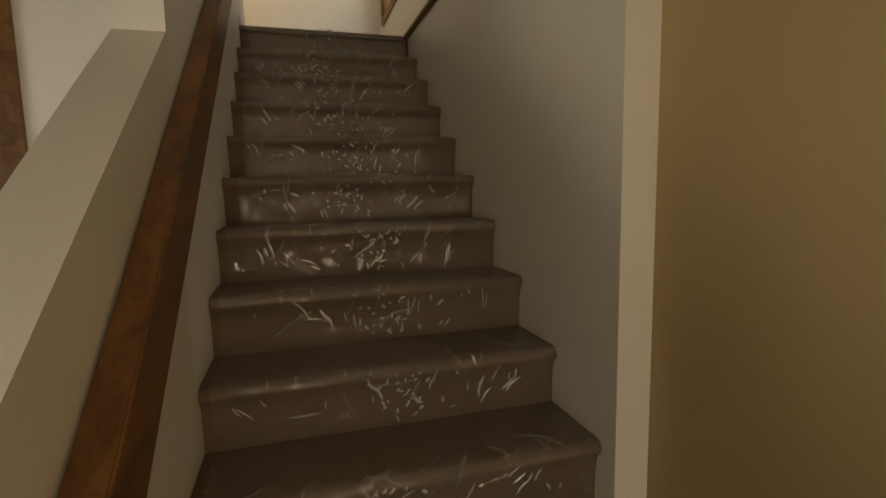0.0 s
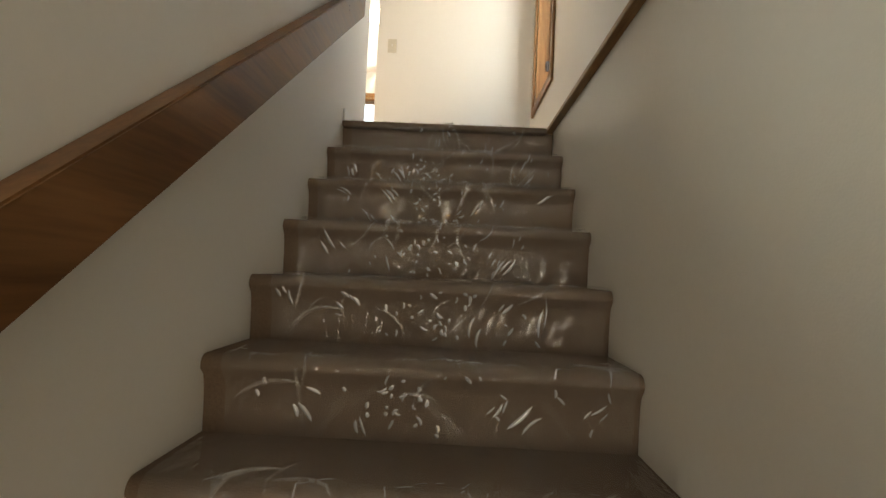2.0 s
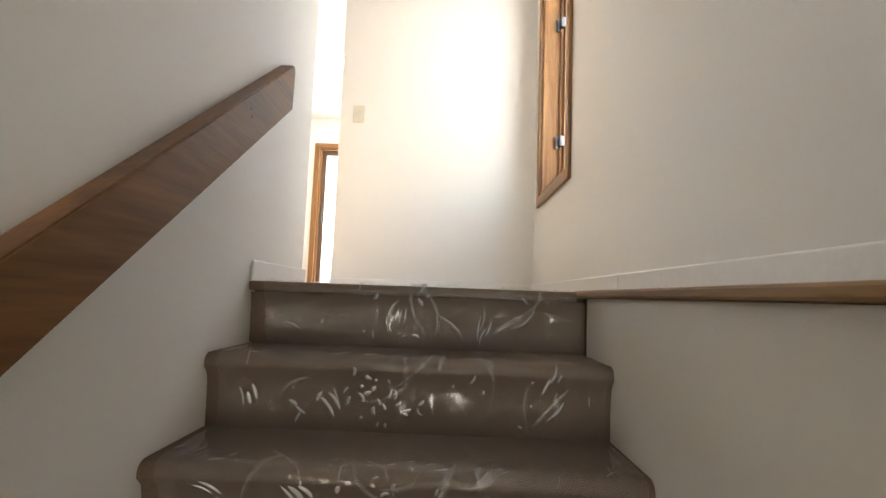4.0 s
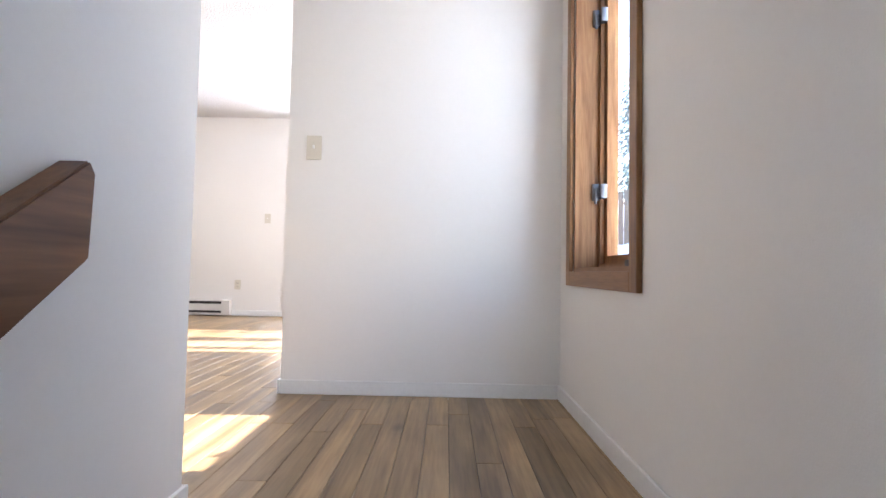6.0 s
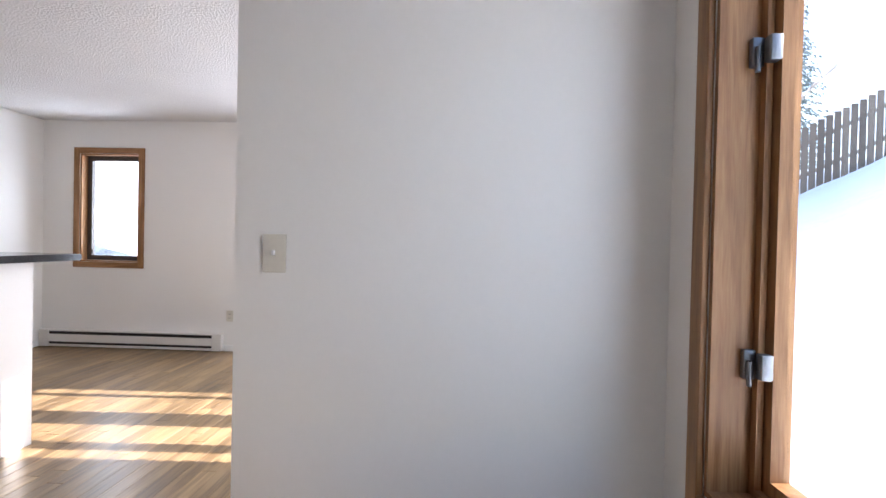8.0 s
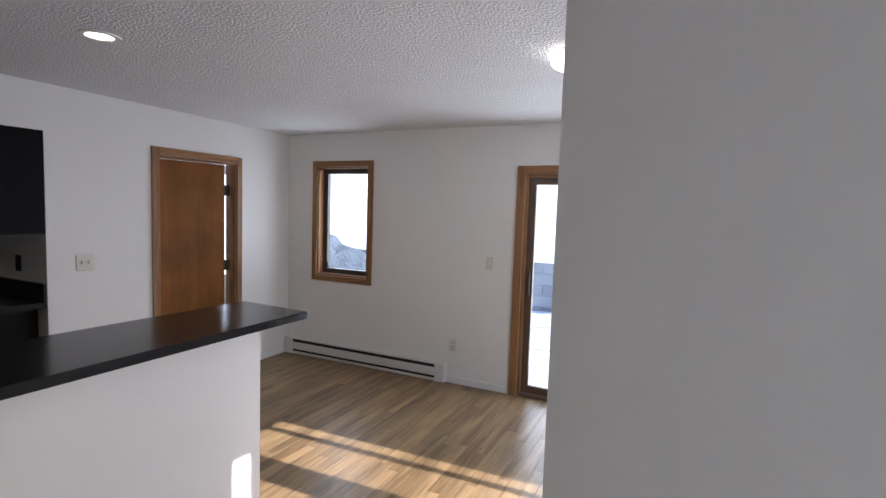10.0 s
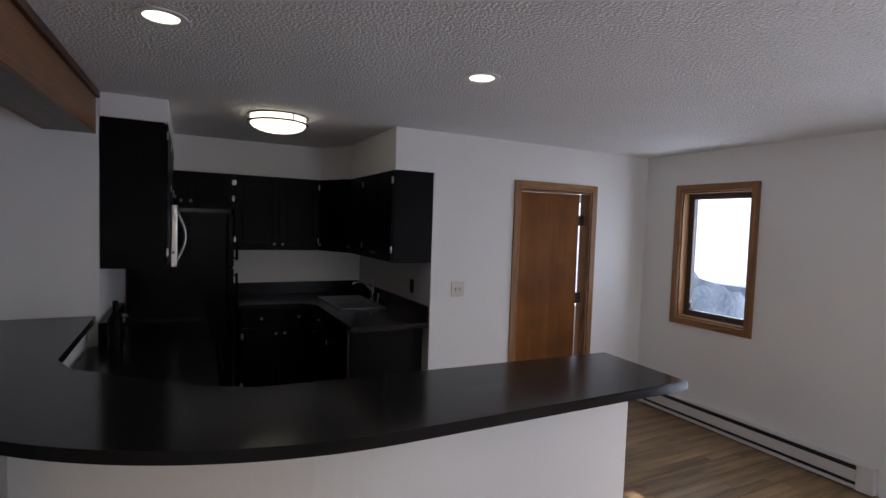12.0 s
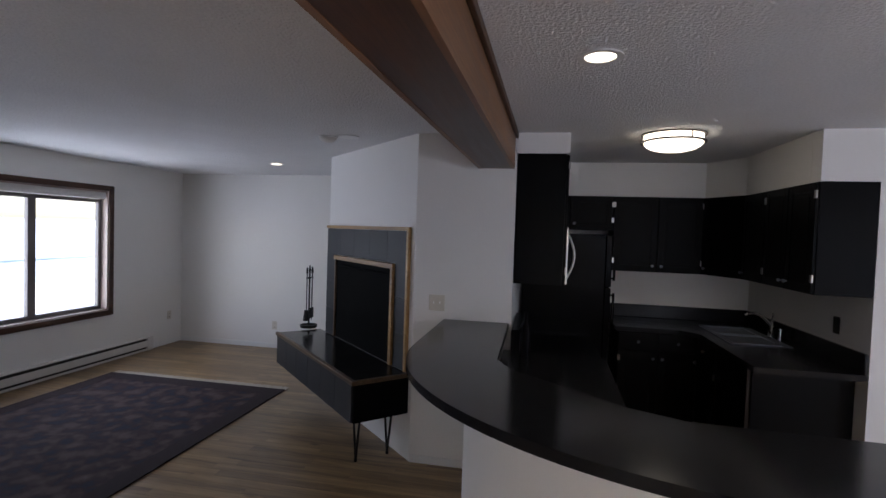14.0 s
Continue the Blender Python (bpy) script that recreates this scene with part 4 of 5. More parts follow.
# worktops
def worktop(outline, label):
    bm = prism(outline, 0.881, 0.921)
    es = [e for e in bm.edges if abs(e.verts[0].co.z - e.verts[1].co.z) < 1e-6]
    bmesh.ops.bevel(bm, geom=es, offset=0.004, segments=2, affect="EDGES")
    single("worktop", bm, M_LAMINATE_DIM, label, "worktop")


worktop([(XD - 0.001, 2.39), (XD - 0.001, YK - 0.003), (XB + 0.003, YK - 0.003), (XB + 0.003, 1.72), (-5.19, 1.72), (-5.19, 2.25), (-5.05, 2.39)], "charcoal laminate worktop round the sink corner")
worktop([(-3.945, 0.80), (-3.945, 1.475), (-2.95, 1.445), (-2.42, 1.60), (-2.10, 1.60), (-2.30, 1.16), (-2.75, 0.90), (-3.2, 0.80)], "charcoal laminate worktop behind the bar")
single("backsplash_strip", boxes((XB + 0.003, XD - 0.002, YK - 0.025, YK - 0.004, 0.922, 1.05), bevel=0.003), M_LAMINATE_DIM, "charcoal laminate upstand behind the sink counter", "backsplash")
single("backsplash_strip", boxes((XB + 0.004, XB + 0.026, 1.72, YK - 0.026, 0.922, 1.05), bevel=0.003), M_LAMINATE_DIM, "charcoal laminate upstand on the end wall", "backsplash")
single("peninsula_panel", boxes((-3.29, -2.75, 1.02, 1.40, 0, 0.88)), M_CAB, "dark base panel under the peninsula worktop", "cabinet", LO)

worktop([(-5.45, 0.843), (-5.45, 1.45), (-4.73, 1.45), (-4.73, 0.843)], "short charcoal laminate worktop beside the cooker")
# sink and tap
sk = thing("kitchen_sink", "double-bowl steel sink set in the charcoal worktop", "sink", (-5.10, 2.70, 0.921))
for sx in (-0.20, 0.20):
    bm = bmesh.new()
    for s in ((-0.18, 0.18, -0.17, -0.16, 0.002, 0.012), (-0.18, 0.18, 0.16, 0.17, 0.002, 0.012), (-0.18, -0.17, -0.16, 0.16, 0.002, 0.012), (0.17, 0.18, -0.16, 0.16, 0.002, 0.012),
              (-0.17, 0.17, -0.16, 0.16, 0.001, 0.004)):
        box(bm, sx + s[0], sx + s[1], *s[2:])
    part("bowl", bm, M_PEWTER, sk)
part("rim", boxes((-0.40, 0.40, 0.172, 0.235, 0.001, 0.008), (-0.40, 0.40, -0.20, -0.172, 0.001, 0.008), bevel=0.002), M_PEWTER, sk)
tap = thing("kitchen_tap", "chrome single-lever kitchen tap with arched spout", "tap", (-5.05, 2.92, 0.93))
bm = cyl(bmesh.new(), (0, 0, 0), (0, 0, 0.10), 0.024, 0.02)
pts = [Vector((0, -0.0 - 0.20 * i / 10, 0.10 + 0.10 * math.sin(math.pi * min(1, i / 10 * 0.72)))) for i in range(11)]
for a, b in zip(pts, pts[1:]):
    cyl(bm, a, b, 0.012, seg=10)
part("spout", bm, M_CHROME, tap, "", True)
part("lever", cyl(bmesh.new(), (0, 0.0, 0.10), (-0.05, 0.03, 0.20), 0.011, 0.007), M_CHROME, tap, "", True)
part("side_spray", cyl(bmesh.new(), (0.16, 0, 0), (0.16, 0, 0.10), 0.017, 0.012), M_CHROME, tap, "chrome side spray", True)

# microwave, cooker, refrigerator
mw = thing("microwave", "black over-range microwave with steel trim and curved handle", "microwave", (-5.065, 1.04, 1.31))
part("body", boxes((-0.383, 0.383, -0.197, 0.165, 0, 0.485), bevel=0.003), M_BLACK, mw)
d = part("door", boxes((-0.20, 0.383, 0.166, 0.205, 0.01, 0.475), bevel=0.004), M_STEEL, mw, "brushed steel door")
part("window", boxes((-0.15, 0.30, 0.2055, 0.209, 0.08, 0.40)), M_BLACK, d, "dark glass")
bm = bmesh.new()
pts = [Vector((0.345, 0.205 + 0.055 * math.sin(math.pi * i / 12), 0.06 + 0.36 * i / 12)) for i in range(13)]
for a, b in zip(pts, pts[1:]):
    cyl(bm, a, b, 0.010, seg=10)
part("handle", bm, M_STEEL, d, "curved steel handle", True)
part("control_panel", boxes((-0.383, -0.202, 0.166, 0.203, 0.01, 0.475), bevel=0.003), M_BLACK, mw)
ck = thing("cooker", "black electric cooker with back control panel", "cooker", (-4.335, 1.16, 0))
part("body", boxes((-0.385, 0.385, -0.31, 0.29, 0, 0.90), bevel=0.004), M_BLACK, ck)
part("back_panel", boxes((-0.385, 0.385, -0.312, -0.25, 0.901, 1.06), bevel=0.006), M_BLACK, ck)
d = part("oven_door", boxes((-0.375, 0.375, 0.291, 0.325, 0.18, 0.74), bevel=0.004), M_BLACK, ck)
bm = cyl(bmesh.new(), (-0.33, 0.365, 0.70), (0.33, 0.365, 0.70), 0.012)
for q in (-0.30, 0.30):
    cyl(bm, (q, 0.325, 0.70), (q, 0.365, 0.70), 0.009)
part("handle", bm, M_BLACK, d, "", True)
for q in (-0.26, -0.09, 0.09, 0.26):
    part("knob", cyl(bmesh.new(), (q, -0.249, 0.985), (q, -0.222, 0.985), 0.020, 0.017), M_STEEL, ck, "", True)
fr = thing("refrigerator", "tall glossy black refrigerator in the kitchen corner", "refrigerator", (-5.64, 1.28, 0))
part("body", boxes((-0.17, 0.17, -0.42, 0.36, 0.02, 1.74), bevel=0.006), M_BLACK, fr)
part("freezer_door", boxes((-0.17, 0.17, 0.362, 0.42, 1.24, 1.735), bevel=0.01), M_BLACK, fr)
part("door", boxes((-0.17, 0.17, 0.362, 0.42, 0.08, 1.23), bevel=0.01), M_BLACK, fr)
bm = bmesh.new()
for z0, z1 in ((1.30, 1.55), (0.75, 1.18)):
    cyl(bm, (0.12, 0.45, z0), (0.12, 0.45, z1), 0.012)
    for z in (z0 + 0.02, z1 - 0.02):
        cyl(bm, (0.12, 0.42, z), (0.12, 0.45, z), 0.008)
part("handle", bm, M_BLACK, fr, "", True)
bt = thing("dark_bottle", "dark glass bottle on the worktop by the stub wall", "bottle", (-3.80, 0.95, 0.921))
part("body", cyl(bmesh.new(), (0, 0, 0), (0, 0, 0.19), 0.037), M_BLACK, bt, "", True)
part("neck", cyl(cyl(bmesh.new(), (0, 0, 0.19), (0, 0, 0.23), 0.037, 0.014), (0, 0, 0.23), (0, 0, 0.29), 0.014), M_BLACK, bt, "", True)

# ---- lamps ----
def ring(bm, r0, r1, z0, z1, seg=40):
    vs = [[bm.verts.new((r * math.cos(2 * math.pi * i / seg), r * math.sin(2 * math.pi * i / seg), z)) for i in range(seg)] for r, z in ((r0, z0), (r1, z0), (r1, z1), (r0, z1))]
    for k in range(4):
        for i in range(seg):
            bm.faces.new([vs[k][i], vs[k][(i + 1) % seg], vs[(k + 1) % 4][(i + 1) % seg], vs[(k + 1) % 4][i]])
    return bm


def dome(bm, r, depth, z, seg=40, rows=7):
    prev = None
    for j in range(rows + 1):
        a = math.pi / 2 * j / rows
        rr, zz = r * math.cos(a), z - depth * math.sin(a)
        cur = [bm.verts.new((max(rr, 0.002) * math.cos(2 * math.pi * i / seg), max(rr, 0.002) * math.sin(2 * math.pi * i / seg), zz)) for i in range(seg)]
        if prev:
            for i in range(seg):
                bm.faces.new([prev[i], prev[(i + 1) % seg], cur[(i + 1) % seg], cur[i]])
        prev = cur
    bm.faces.new(prev)
    return bm


kl = thing("kitchen_ceiling_light", "round glowing flush ceiling light with two dark metal bands", "ceiling light", (-4.13, 1.875, CEIL))
bm = ring(bmesh.new(), 0.02, 0.186, -0.058, -0.001)
part("diffuser", dome(bm, 0.186, 0.062, -0.059), M_LAMP, kl, "glowing frosted glass", True)
for z in (-0.004, -0.052):
    part("band", ring(bmesh.new(), 0.190, 0.205, z - 0.011, z), M_BRONZE, kl, "dark bronze band")
for k in range(3):
    px, py = 0.198 * math.cos(radians(20 + 120 * k)), 0.198 * math.sin(radians(20 + 120 * k))
    part("post", cyl(bmesh.new(), (px, py, -0.053), (px, py, -0.014), 0.005, seg=8), M_BRONZE, kl, "", True)
dl = thing("dining_ceiling_light", "round white glowing flush ceiling light", "ceiling light", (-0.465, 3.60, CEIL))
part("base", ring(bmesh.new(), 0.02, 0.162, -0.022, -0.001), M_TRIM_W, dl)
part("diffuser", dome(ring(bmesh.new(), 0.02, 0.176, -0.05, -0.023), 0.176, 0.018, -0.05), M_LAMP_COOL, dl, "glowing white diffuser", True)
for lx, ly in ((-2.57, 2.585), (-2.57, 1.224), (-5.77, -1.97)):
    r = thing("recessed_downlight", "small round recessed ceiling downlight, switched on", "downlight", (lx, ly, CEIL), "recessed downlights")
    part("trim_ring", ring(bmesh.new(), 0.062, 0.088, -0.006, -0.001, 28), M_TRIM_W, r)
    part("bulb", dome(bmesh.new(), 0.061, 0.004, -0.0015, 28, 3), M_LAMP, r, "glowing lens", True)
sm = thing("smoke_alarm", "white round smoke alarm on the ceiling", "smoke alarm", (-4.17, -0.63, CEIL))
part("base", ring(bmesh.new(), 0.01, 0.075, -0.012, -0.001, 28), M_TRIM_W, sm)
part("cover", dome(bmesh.new(), 0.066, 0.036, -0.012, 28, 5), M_HEAT, sm, "", True)
single("ceiling_cover_plate", ring(bmesh.new(), 0.004, 0.08, -0.008, -0.001, 28), M_TRIM_W, "flat round white cover plate on the ceiling", "cover plate").location = (-4.17, -0.46, CEIL)

# Unseen lamp, added for the warm light on the lower walls.
hl = thing("hall_ceiling_light", "round warm glowing ceiling light in the lower hall, unseen", "ceiling light", (0.55, -4.6, CEIL - 2.7))
part("base", ring(bmesh.new(), 0.02, 0.15, -0.02, -0.001), M_TRIM_W, hl)
part("diffuser", dome(bmesh.new(), 0.14, 0.08, -0.021), M_LAMP_HALL, hl, "warm glowing glass", True)

# ---- switches and sockets ----
def plate(name, label, cat, at, turn, kind, mat=M_IVORY):
    """A wall plate looking along -y before its turn."""
    p = thing(name, label, cat, at, "", turn)
    w = 0.058 if kind == "double" else 0.036
    part("plate", boxes((-w, w, -0.006, -0.0005, -0.058, 0.058), bevel=0.002), mat, p)
    if kind == "socket":
        for z in (-0.022, 0.022):
            bm = boxes((-0.015, 0.015, -0.008, -0.006, z - 0.014, z + 0.014), bevel=0.002)
            s = part("socket", bm, mat, p)
            part("slot", boxes((-0.007, -0.004, -0.0086, -0.008, z - 0.006, z + 0.006), (0.004, 0.007, -0.0086, -0.008, z - 0.006, z + 0.006)), M_DARK, s)
    else:
        for q in ((-0.023, 0.023) if kind == "double" else (0.0,)):
            part("toggle", boxes((q - 0.004, q + 0.004, -0.020, -0.006, -0.006, 0.010), bevel=0.002), M_TRIM_W, p)
            part("slot", boxes((q - 0.007, q + 0.007, -0.0066, -0.006, -0.013, 0.013)), M_IVORY, p)


plate("light_switch", "ivory toggle light switch by the corner of the stair landing", "switch", (-0.026, 1.693, 1.158), 0, "switch")
plate("light_switch", "ivory light switch beside the patio door", "switch", (-1.58, YN, 1.186), 0, "switch")
plate("light_switch", "ivory double light switch beside the brown door", "switch", (XD, 3.275, 1.181), 90, "double")
plate("light_switch", "ivory double light switch on the stub wall", "switch", (XST, 0.30, 1.20), 90, "double")
plate("wall_socket", "ivory wall socket above the baseboard", "socket", (-1.919, YN, 0.374), 0, "socket")
plate("wall_socket", "ivory wall socket low on the living room wall", "socket", (-6.68, YS, 0.41), 180, "socket")
plate("wall_socket", "ivory wall socket low beside the fireplace", "socket", (XW, -2.60, 0.32), 90, "socket")
plate("wall_socket", "dark brown wall socket above the sink counter", "socket", (-4.35, YK, 1.17), 0, "socket", M_DARK)

# ---- baseboard heaters ----
def heater(label, at, turn, length):
    h = thing("baseboard_heater", label, "heater", at, "baseboard heaters", turn)
    part("back_plate", boxes((0, length, -0.012, -0.001, 0.01, 0.185)), M_HEAT, h)
    part("top_cover", boxes((0, length, -0.062, -0.012, 0.172, 0.185), bevel=0.003), M_HEAT, h)
    part("front_panel", boxes((0.002, length - 0.002, -0.066, -0.058, 0.062, 0.142), bevel=0.003), M_HEAT, h)
    part("lower_lip", boxes((0.002, length - 0.002, -0.066, -0.05, 0.012, 0.035), bevel=0.003), M_HEAT, h)
    part("element", boxes((0.03, length - 0.1, -0.05, -0.014, 0.035, 0.17)), M_DARK, h, "dark heating fins")
    for u in (0, length - 0.10):
        part("end_cap", boxes((u, u + 0.10, -0.069, -0.012, 0.008, 0.188), bevel=0.004), M_HEAT, h)


heater("long off-white baseboard heater under the narrow window", (-3.96, YN, 0), 0, 1.98)
heater("long off-white baseboard heater under the wide window", (-3.2, YS, 0), 180, 3.12)

# ---- fireplace ----
fp = thing("fireplace", "corner fireplace with grey slate tiles, golden wood trim and black screen", "fireplace", (XST - 0.020, 0.105, 0), "", 225)
# local x runs along the angled wall, local y points into the wall for a 225 degree turn
def fbox(nm, x0, x1, d0, d1, z0, z1, mat, label="", bev=0.0):
    return part(nm, boxes((x0, x1, d0, d1, z0, z1), bevel=bev), mat, fp, label)


FT = 1.715
for x0, x1, z0, z1 in ((0.03, 1.68, FT, FT + 0.028), (0.03, 0.055, 0.66, FT)):
    fbox("outer_trim", x0, x1, 0.001, 0.03, z0, z1, M_GOLDWOOD, "golden wood edge strip")
for i in range(5):
    x0 = 0.056 + i * 0.324
    fbox("slate_tile", x0, x0 + 0.3225, 0.001, 0.018, 1.46, FT - 0.001, M_TILE)
for z0 in (0.66, 0.93, 1.20):
    fbox("slate_tile", 0.056, 0.243, 0.001, 0.018, z0, z0 + 0.266, M_TILE)
    fbox("slate_tile", 1.455, 1.675, 0.001, 0.018, z0, z0 + 0.266, M_TILE)
fbox("opening_trim", 0.245, 1.452, 0.001, 0.04, 1.415, 1.455, M_GOLDWOOD, "golden wood strip round the opening", 0.004)
fbox("opening_trim", 0.245, 0.285, 0.001, 0.04, 0.66, 1.414, M_GOLDWOOD, "golden wood strip round the opening", 0.004)
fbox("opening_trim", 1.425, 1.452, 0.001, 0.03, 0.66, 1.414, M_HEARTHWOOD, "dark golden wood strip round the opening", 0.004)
fbox("fire_screen", 0.286, 1.424, 0.001, 0.012, 0.66, 1.414, M_MATTE_BLACK, "black fire screen")
bm = boxes((0.30, 1.38, 0.013, 0.03, 1.33, 1.36))
cyl(bm, (0.30, 0.03, 1.37), (1.38, 0.03, 1.37), 0.008)
part("screen_rod", bm, M_MATTE_BLACK, fp)

he = thing("hearth", "raised black tiled hearth bench with dark wood edge on hairpin legs", "hearth", (XST - 0.020, 0.105, 0), "", 225)
HZ, HD, HL = 0.655, 0.46, 1.89
def hbox(nm, x0, x1, d0, d1, z0, z1, mat, label="", bev=0.0):
    return part(nm, boxes((x0, x1, d0, d1, z0, z1), bevel=bev), mat, he, label)
hbox("core", 0.02, HL - 0.02, 0.004, HD - 0.02, HZ - 0.30, HZ - 0.012, M_MATTE_BLACK)
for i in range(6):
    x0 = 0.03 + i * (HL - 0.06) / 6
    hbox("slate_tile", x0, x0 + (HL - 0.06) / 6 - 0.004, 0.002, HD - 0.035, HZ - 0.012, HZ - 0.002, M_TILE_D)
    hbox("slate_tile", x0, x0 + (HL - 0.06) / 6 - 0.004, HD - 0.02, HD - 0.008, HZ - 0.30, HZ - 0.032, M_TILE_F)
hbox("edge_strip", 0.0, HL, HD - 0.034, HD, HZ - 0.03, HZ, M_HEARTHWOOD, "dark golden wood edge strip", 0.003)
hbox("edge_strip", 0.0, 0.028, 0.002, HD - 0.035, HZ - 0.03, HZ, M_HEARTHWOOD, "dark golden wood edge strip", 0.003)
hbox("end_tile", 0.004, 0.019, 0.004, HD - 0.02, HZ - 0.30, HZ - 0.032, M_MATTE_BLACK)
for px in (0.16,):
    for pd in (0.08, HD - 0.12):
        bm = bmesh.new()
        cyl(bm, (px - 0.05, pd, HZ - 0.30), (px + 0.01, pd, 0.012), 0.009, seg=8)
        cyl(bm, (px + 0.07, pd, HZ - 0.30), (px + 0.01, pd, 0.012), 0.009, seg=8)
        cyl(bm, (px + 0.01, pd, 0.0), (px + 0.01, pd, 0.02), 0.012, seg=10)
        part("hairpin_leg", bm, M_IRON, he, "black bent-rod leg", True)

# fireside tools
tl = thing("fireside_tools", "black iron fireside tool set on a round stand", "fireside tools", (-5.42, -1.36, HZ))
part("base", ring(ring(bmesh.new(), 0.01, 0.085, 0.0, 0.012, 24), 0.07, 0.09, 0.012, 0.03, 24), M_IRON, tl, "", True)
part("pole", cyl(bmesh.new(), (0, 0, 0.01), (0, 0, 0.60), 0.009), M_IRON, tl, "", True)
part("hook_bar", boxes((-0.075, 0.075, -0.006, 0.006, 0.52, 0.535)), M_IRON, tl)
bm = cyl(bmesh.new(), (0, 0, 0.60), (0, 0, 0.66), 0.014, 0.006)
part("finial", bm, M_IRON, tl, "", True)
for q, nm in ((-0.06, "shovel"), (0.06, "brush"), (0.0, "poker")):
    o = 0.03 if nm == "poker" else 0.0
    bm = cyl(bmesh.new(), (q, o, 0.16), (q, o, 0.60), 0.006, seg=8)
    cyl(bm, (q, o, 0.58), (q, o, 0.64), 0.013, 0.008, 10)
    if nm == "shovel":
        box(bm, q - 0.045, q + 0.045, o - 0.012, o + 0.004, 0.09, 0.20, bevel=0.004)
    elif nm == "brush":
        cyl(bm, (q, o, 0.08), (q, o, 0.19), 0.035, 0.022, 12)
    else:
        cyl(bm, (q, o, 0.08), (q, o, 0.17), 0.004, 0.008, 8)
    part(nm, bm, M_IRON, tl, "", True)

# ---- rug ----
def rug_material():
    m = bpy.data.materials.new("patterned_rug")
    m.use_nodes = True
    nt = m.node_tree
    n, ln = nt.nodes, nt.links
    b = n["Principled BSDF"]
    co = n.new("ShaderNodeTexCoord")
    vo, no, w = n.new("ShaderNodeTexVoronoi"), n.new("ShaderNodeTexNoise"), n.new("ShaderNodeTexNoise")
    vo.inputs["Scale"].default_value = 7
    no.inputs["Scale"].default_value, no.inputs["Detail"].default_value = 8.0, 12
    w.inputs["Scale"].default_value = 420
    for t in (vo, no, w):
        ln.new(co.outputs["Object"], t.inputs["Vector"])
    ramp = n.new("ShaderNodeValToRGB")
    e = ramp.color_ramp.elements
    e[0].position, e[0].color = 0.46, (0.012, 0.015, 0.032, 1)
    e[1].position, e[1].color = 0.74, (0.080, 0.052, 0.050, 1)
    k = ramp.color_ramp.elements.new(0.56)
    k.color = (0.034, 0.015, 0.018, 1)
    ad = n.new("ShaderNodeMath")
    ad.operation = "MULTIPLY_ADD"
    ln.new(vo.outputs["Distance"], ad.inputs[0])
    ad.inputs[1].default_value = 0.16
    ln.new(no.outputs["Fac"], ad.inputs[2])
    ln.new(ad.outputs[0], ramp.inputs["Fac"])
    ln.new(ramp.outputs[0], b.inputs["Base Color"])
    b.inputs["Roughness"].default_value = 0.95
    bp = n.new("ShaderNodeBump")
    bp.inputs["Strength"].default_value, bp.inputs["Distance"].default_value = 0.6, 0.004
    ln.new(w.outputs["Fac"], bp.inputs["Height"])
    ln.new(bp.outputs[0], b.inputs["Normal"])
    return m


M_RUG = rug_material()
M_RUG_B = material("rug_border", (0.026, 0.014, 0.016), 0.95, vary=0.3, scale=14, grain=0.3, grain_scale=90, bump=0.6, bump_scale=420, bump_depth=0.004)
M_FRINGE = material("rug_fringe", (0.55, 0.50, 0.43), 0.95, bump=0.3)
rug = thing("area_rug", "dark blue and maroon patterned wool rug with pale fringe", "rug", (-3.35, -2.60, 0.0))
part("field", boxes((-1.75, 1.75, -0.90, 0.90, 0.001, 0.010)), M_RUG, rug)
part("border", boxes((-1.93, 1.93, 0.902, 1.06, 0.001, 0.011)), M_RUG_B, rug)
part("border", boxes((-1.93, 1.93, -1.06, -0.902, 0.001, 0.011)), M_RUG_B, rug)
part("border", boxes((-1.93, -1.752, -0.90, 0.90, 0.001, 0.011)), M_RUG_B, rug)
part("border", boxes((1.752, 1.93, -0.90, 0.90, 0.001, 0.011)), M_RUG_B, rug)
for sx in (-1, 1):
    bm = bmesh.new()
    for i in range(130):
        y = -1.055 + i * 2.11 / 129
        a, q = 1.93 * sx, sx * (0.085 + 0.03 * random.random())
        box(bm, min(a, a + q), max(a, a + q), y - 0.005, y + 0.005, 0.001, 0.005)
    tagged(part("fringe", bm, M_FRINGE, rug), "pale knotted fringe", kind="stuff")

# ---- outdoors ----
def ground_z(x, y):
    h = -0.28
    if y > 5.5:
        h += 0.20 * max(0, min(1, (y - 5.6) / 1.2))
        h += 0.56 * math.exp(-((x + 0.3) / 1.0) ** 2 - ((y - 8.9) / 0.8) ** 2) + 0.30 * math.exp(-((x - 1.0) / 1.2) ** 2 - ((y - 8.8) / 0.8) ** 2)
    if y > 10.1:
        h += (0.75 + 0.32 * min(y - 10.1, 40)) * max(0.0, min(1.0, (8 - x) / 5))
    if x > 1.8:
        h += min(0.5 * (x - 1.8), 3.0) * max(0.0, min(1.0, (y + 1) / 4))
    return h + 0.10 * noise.noise((x * 0.7, y * 0.7, 0.3)) + 0.03 * noise.noise((x * 2.5, y * 2.5, 1.3))


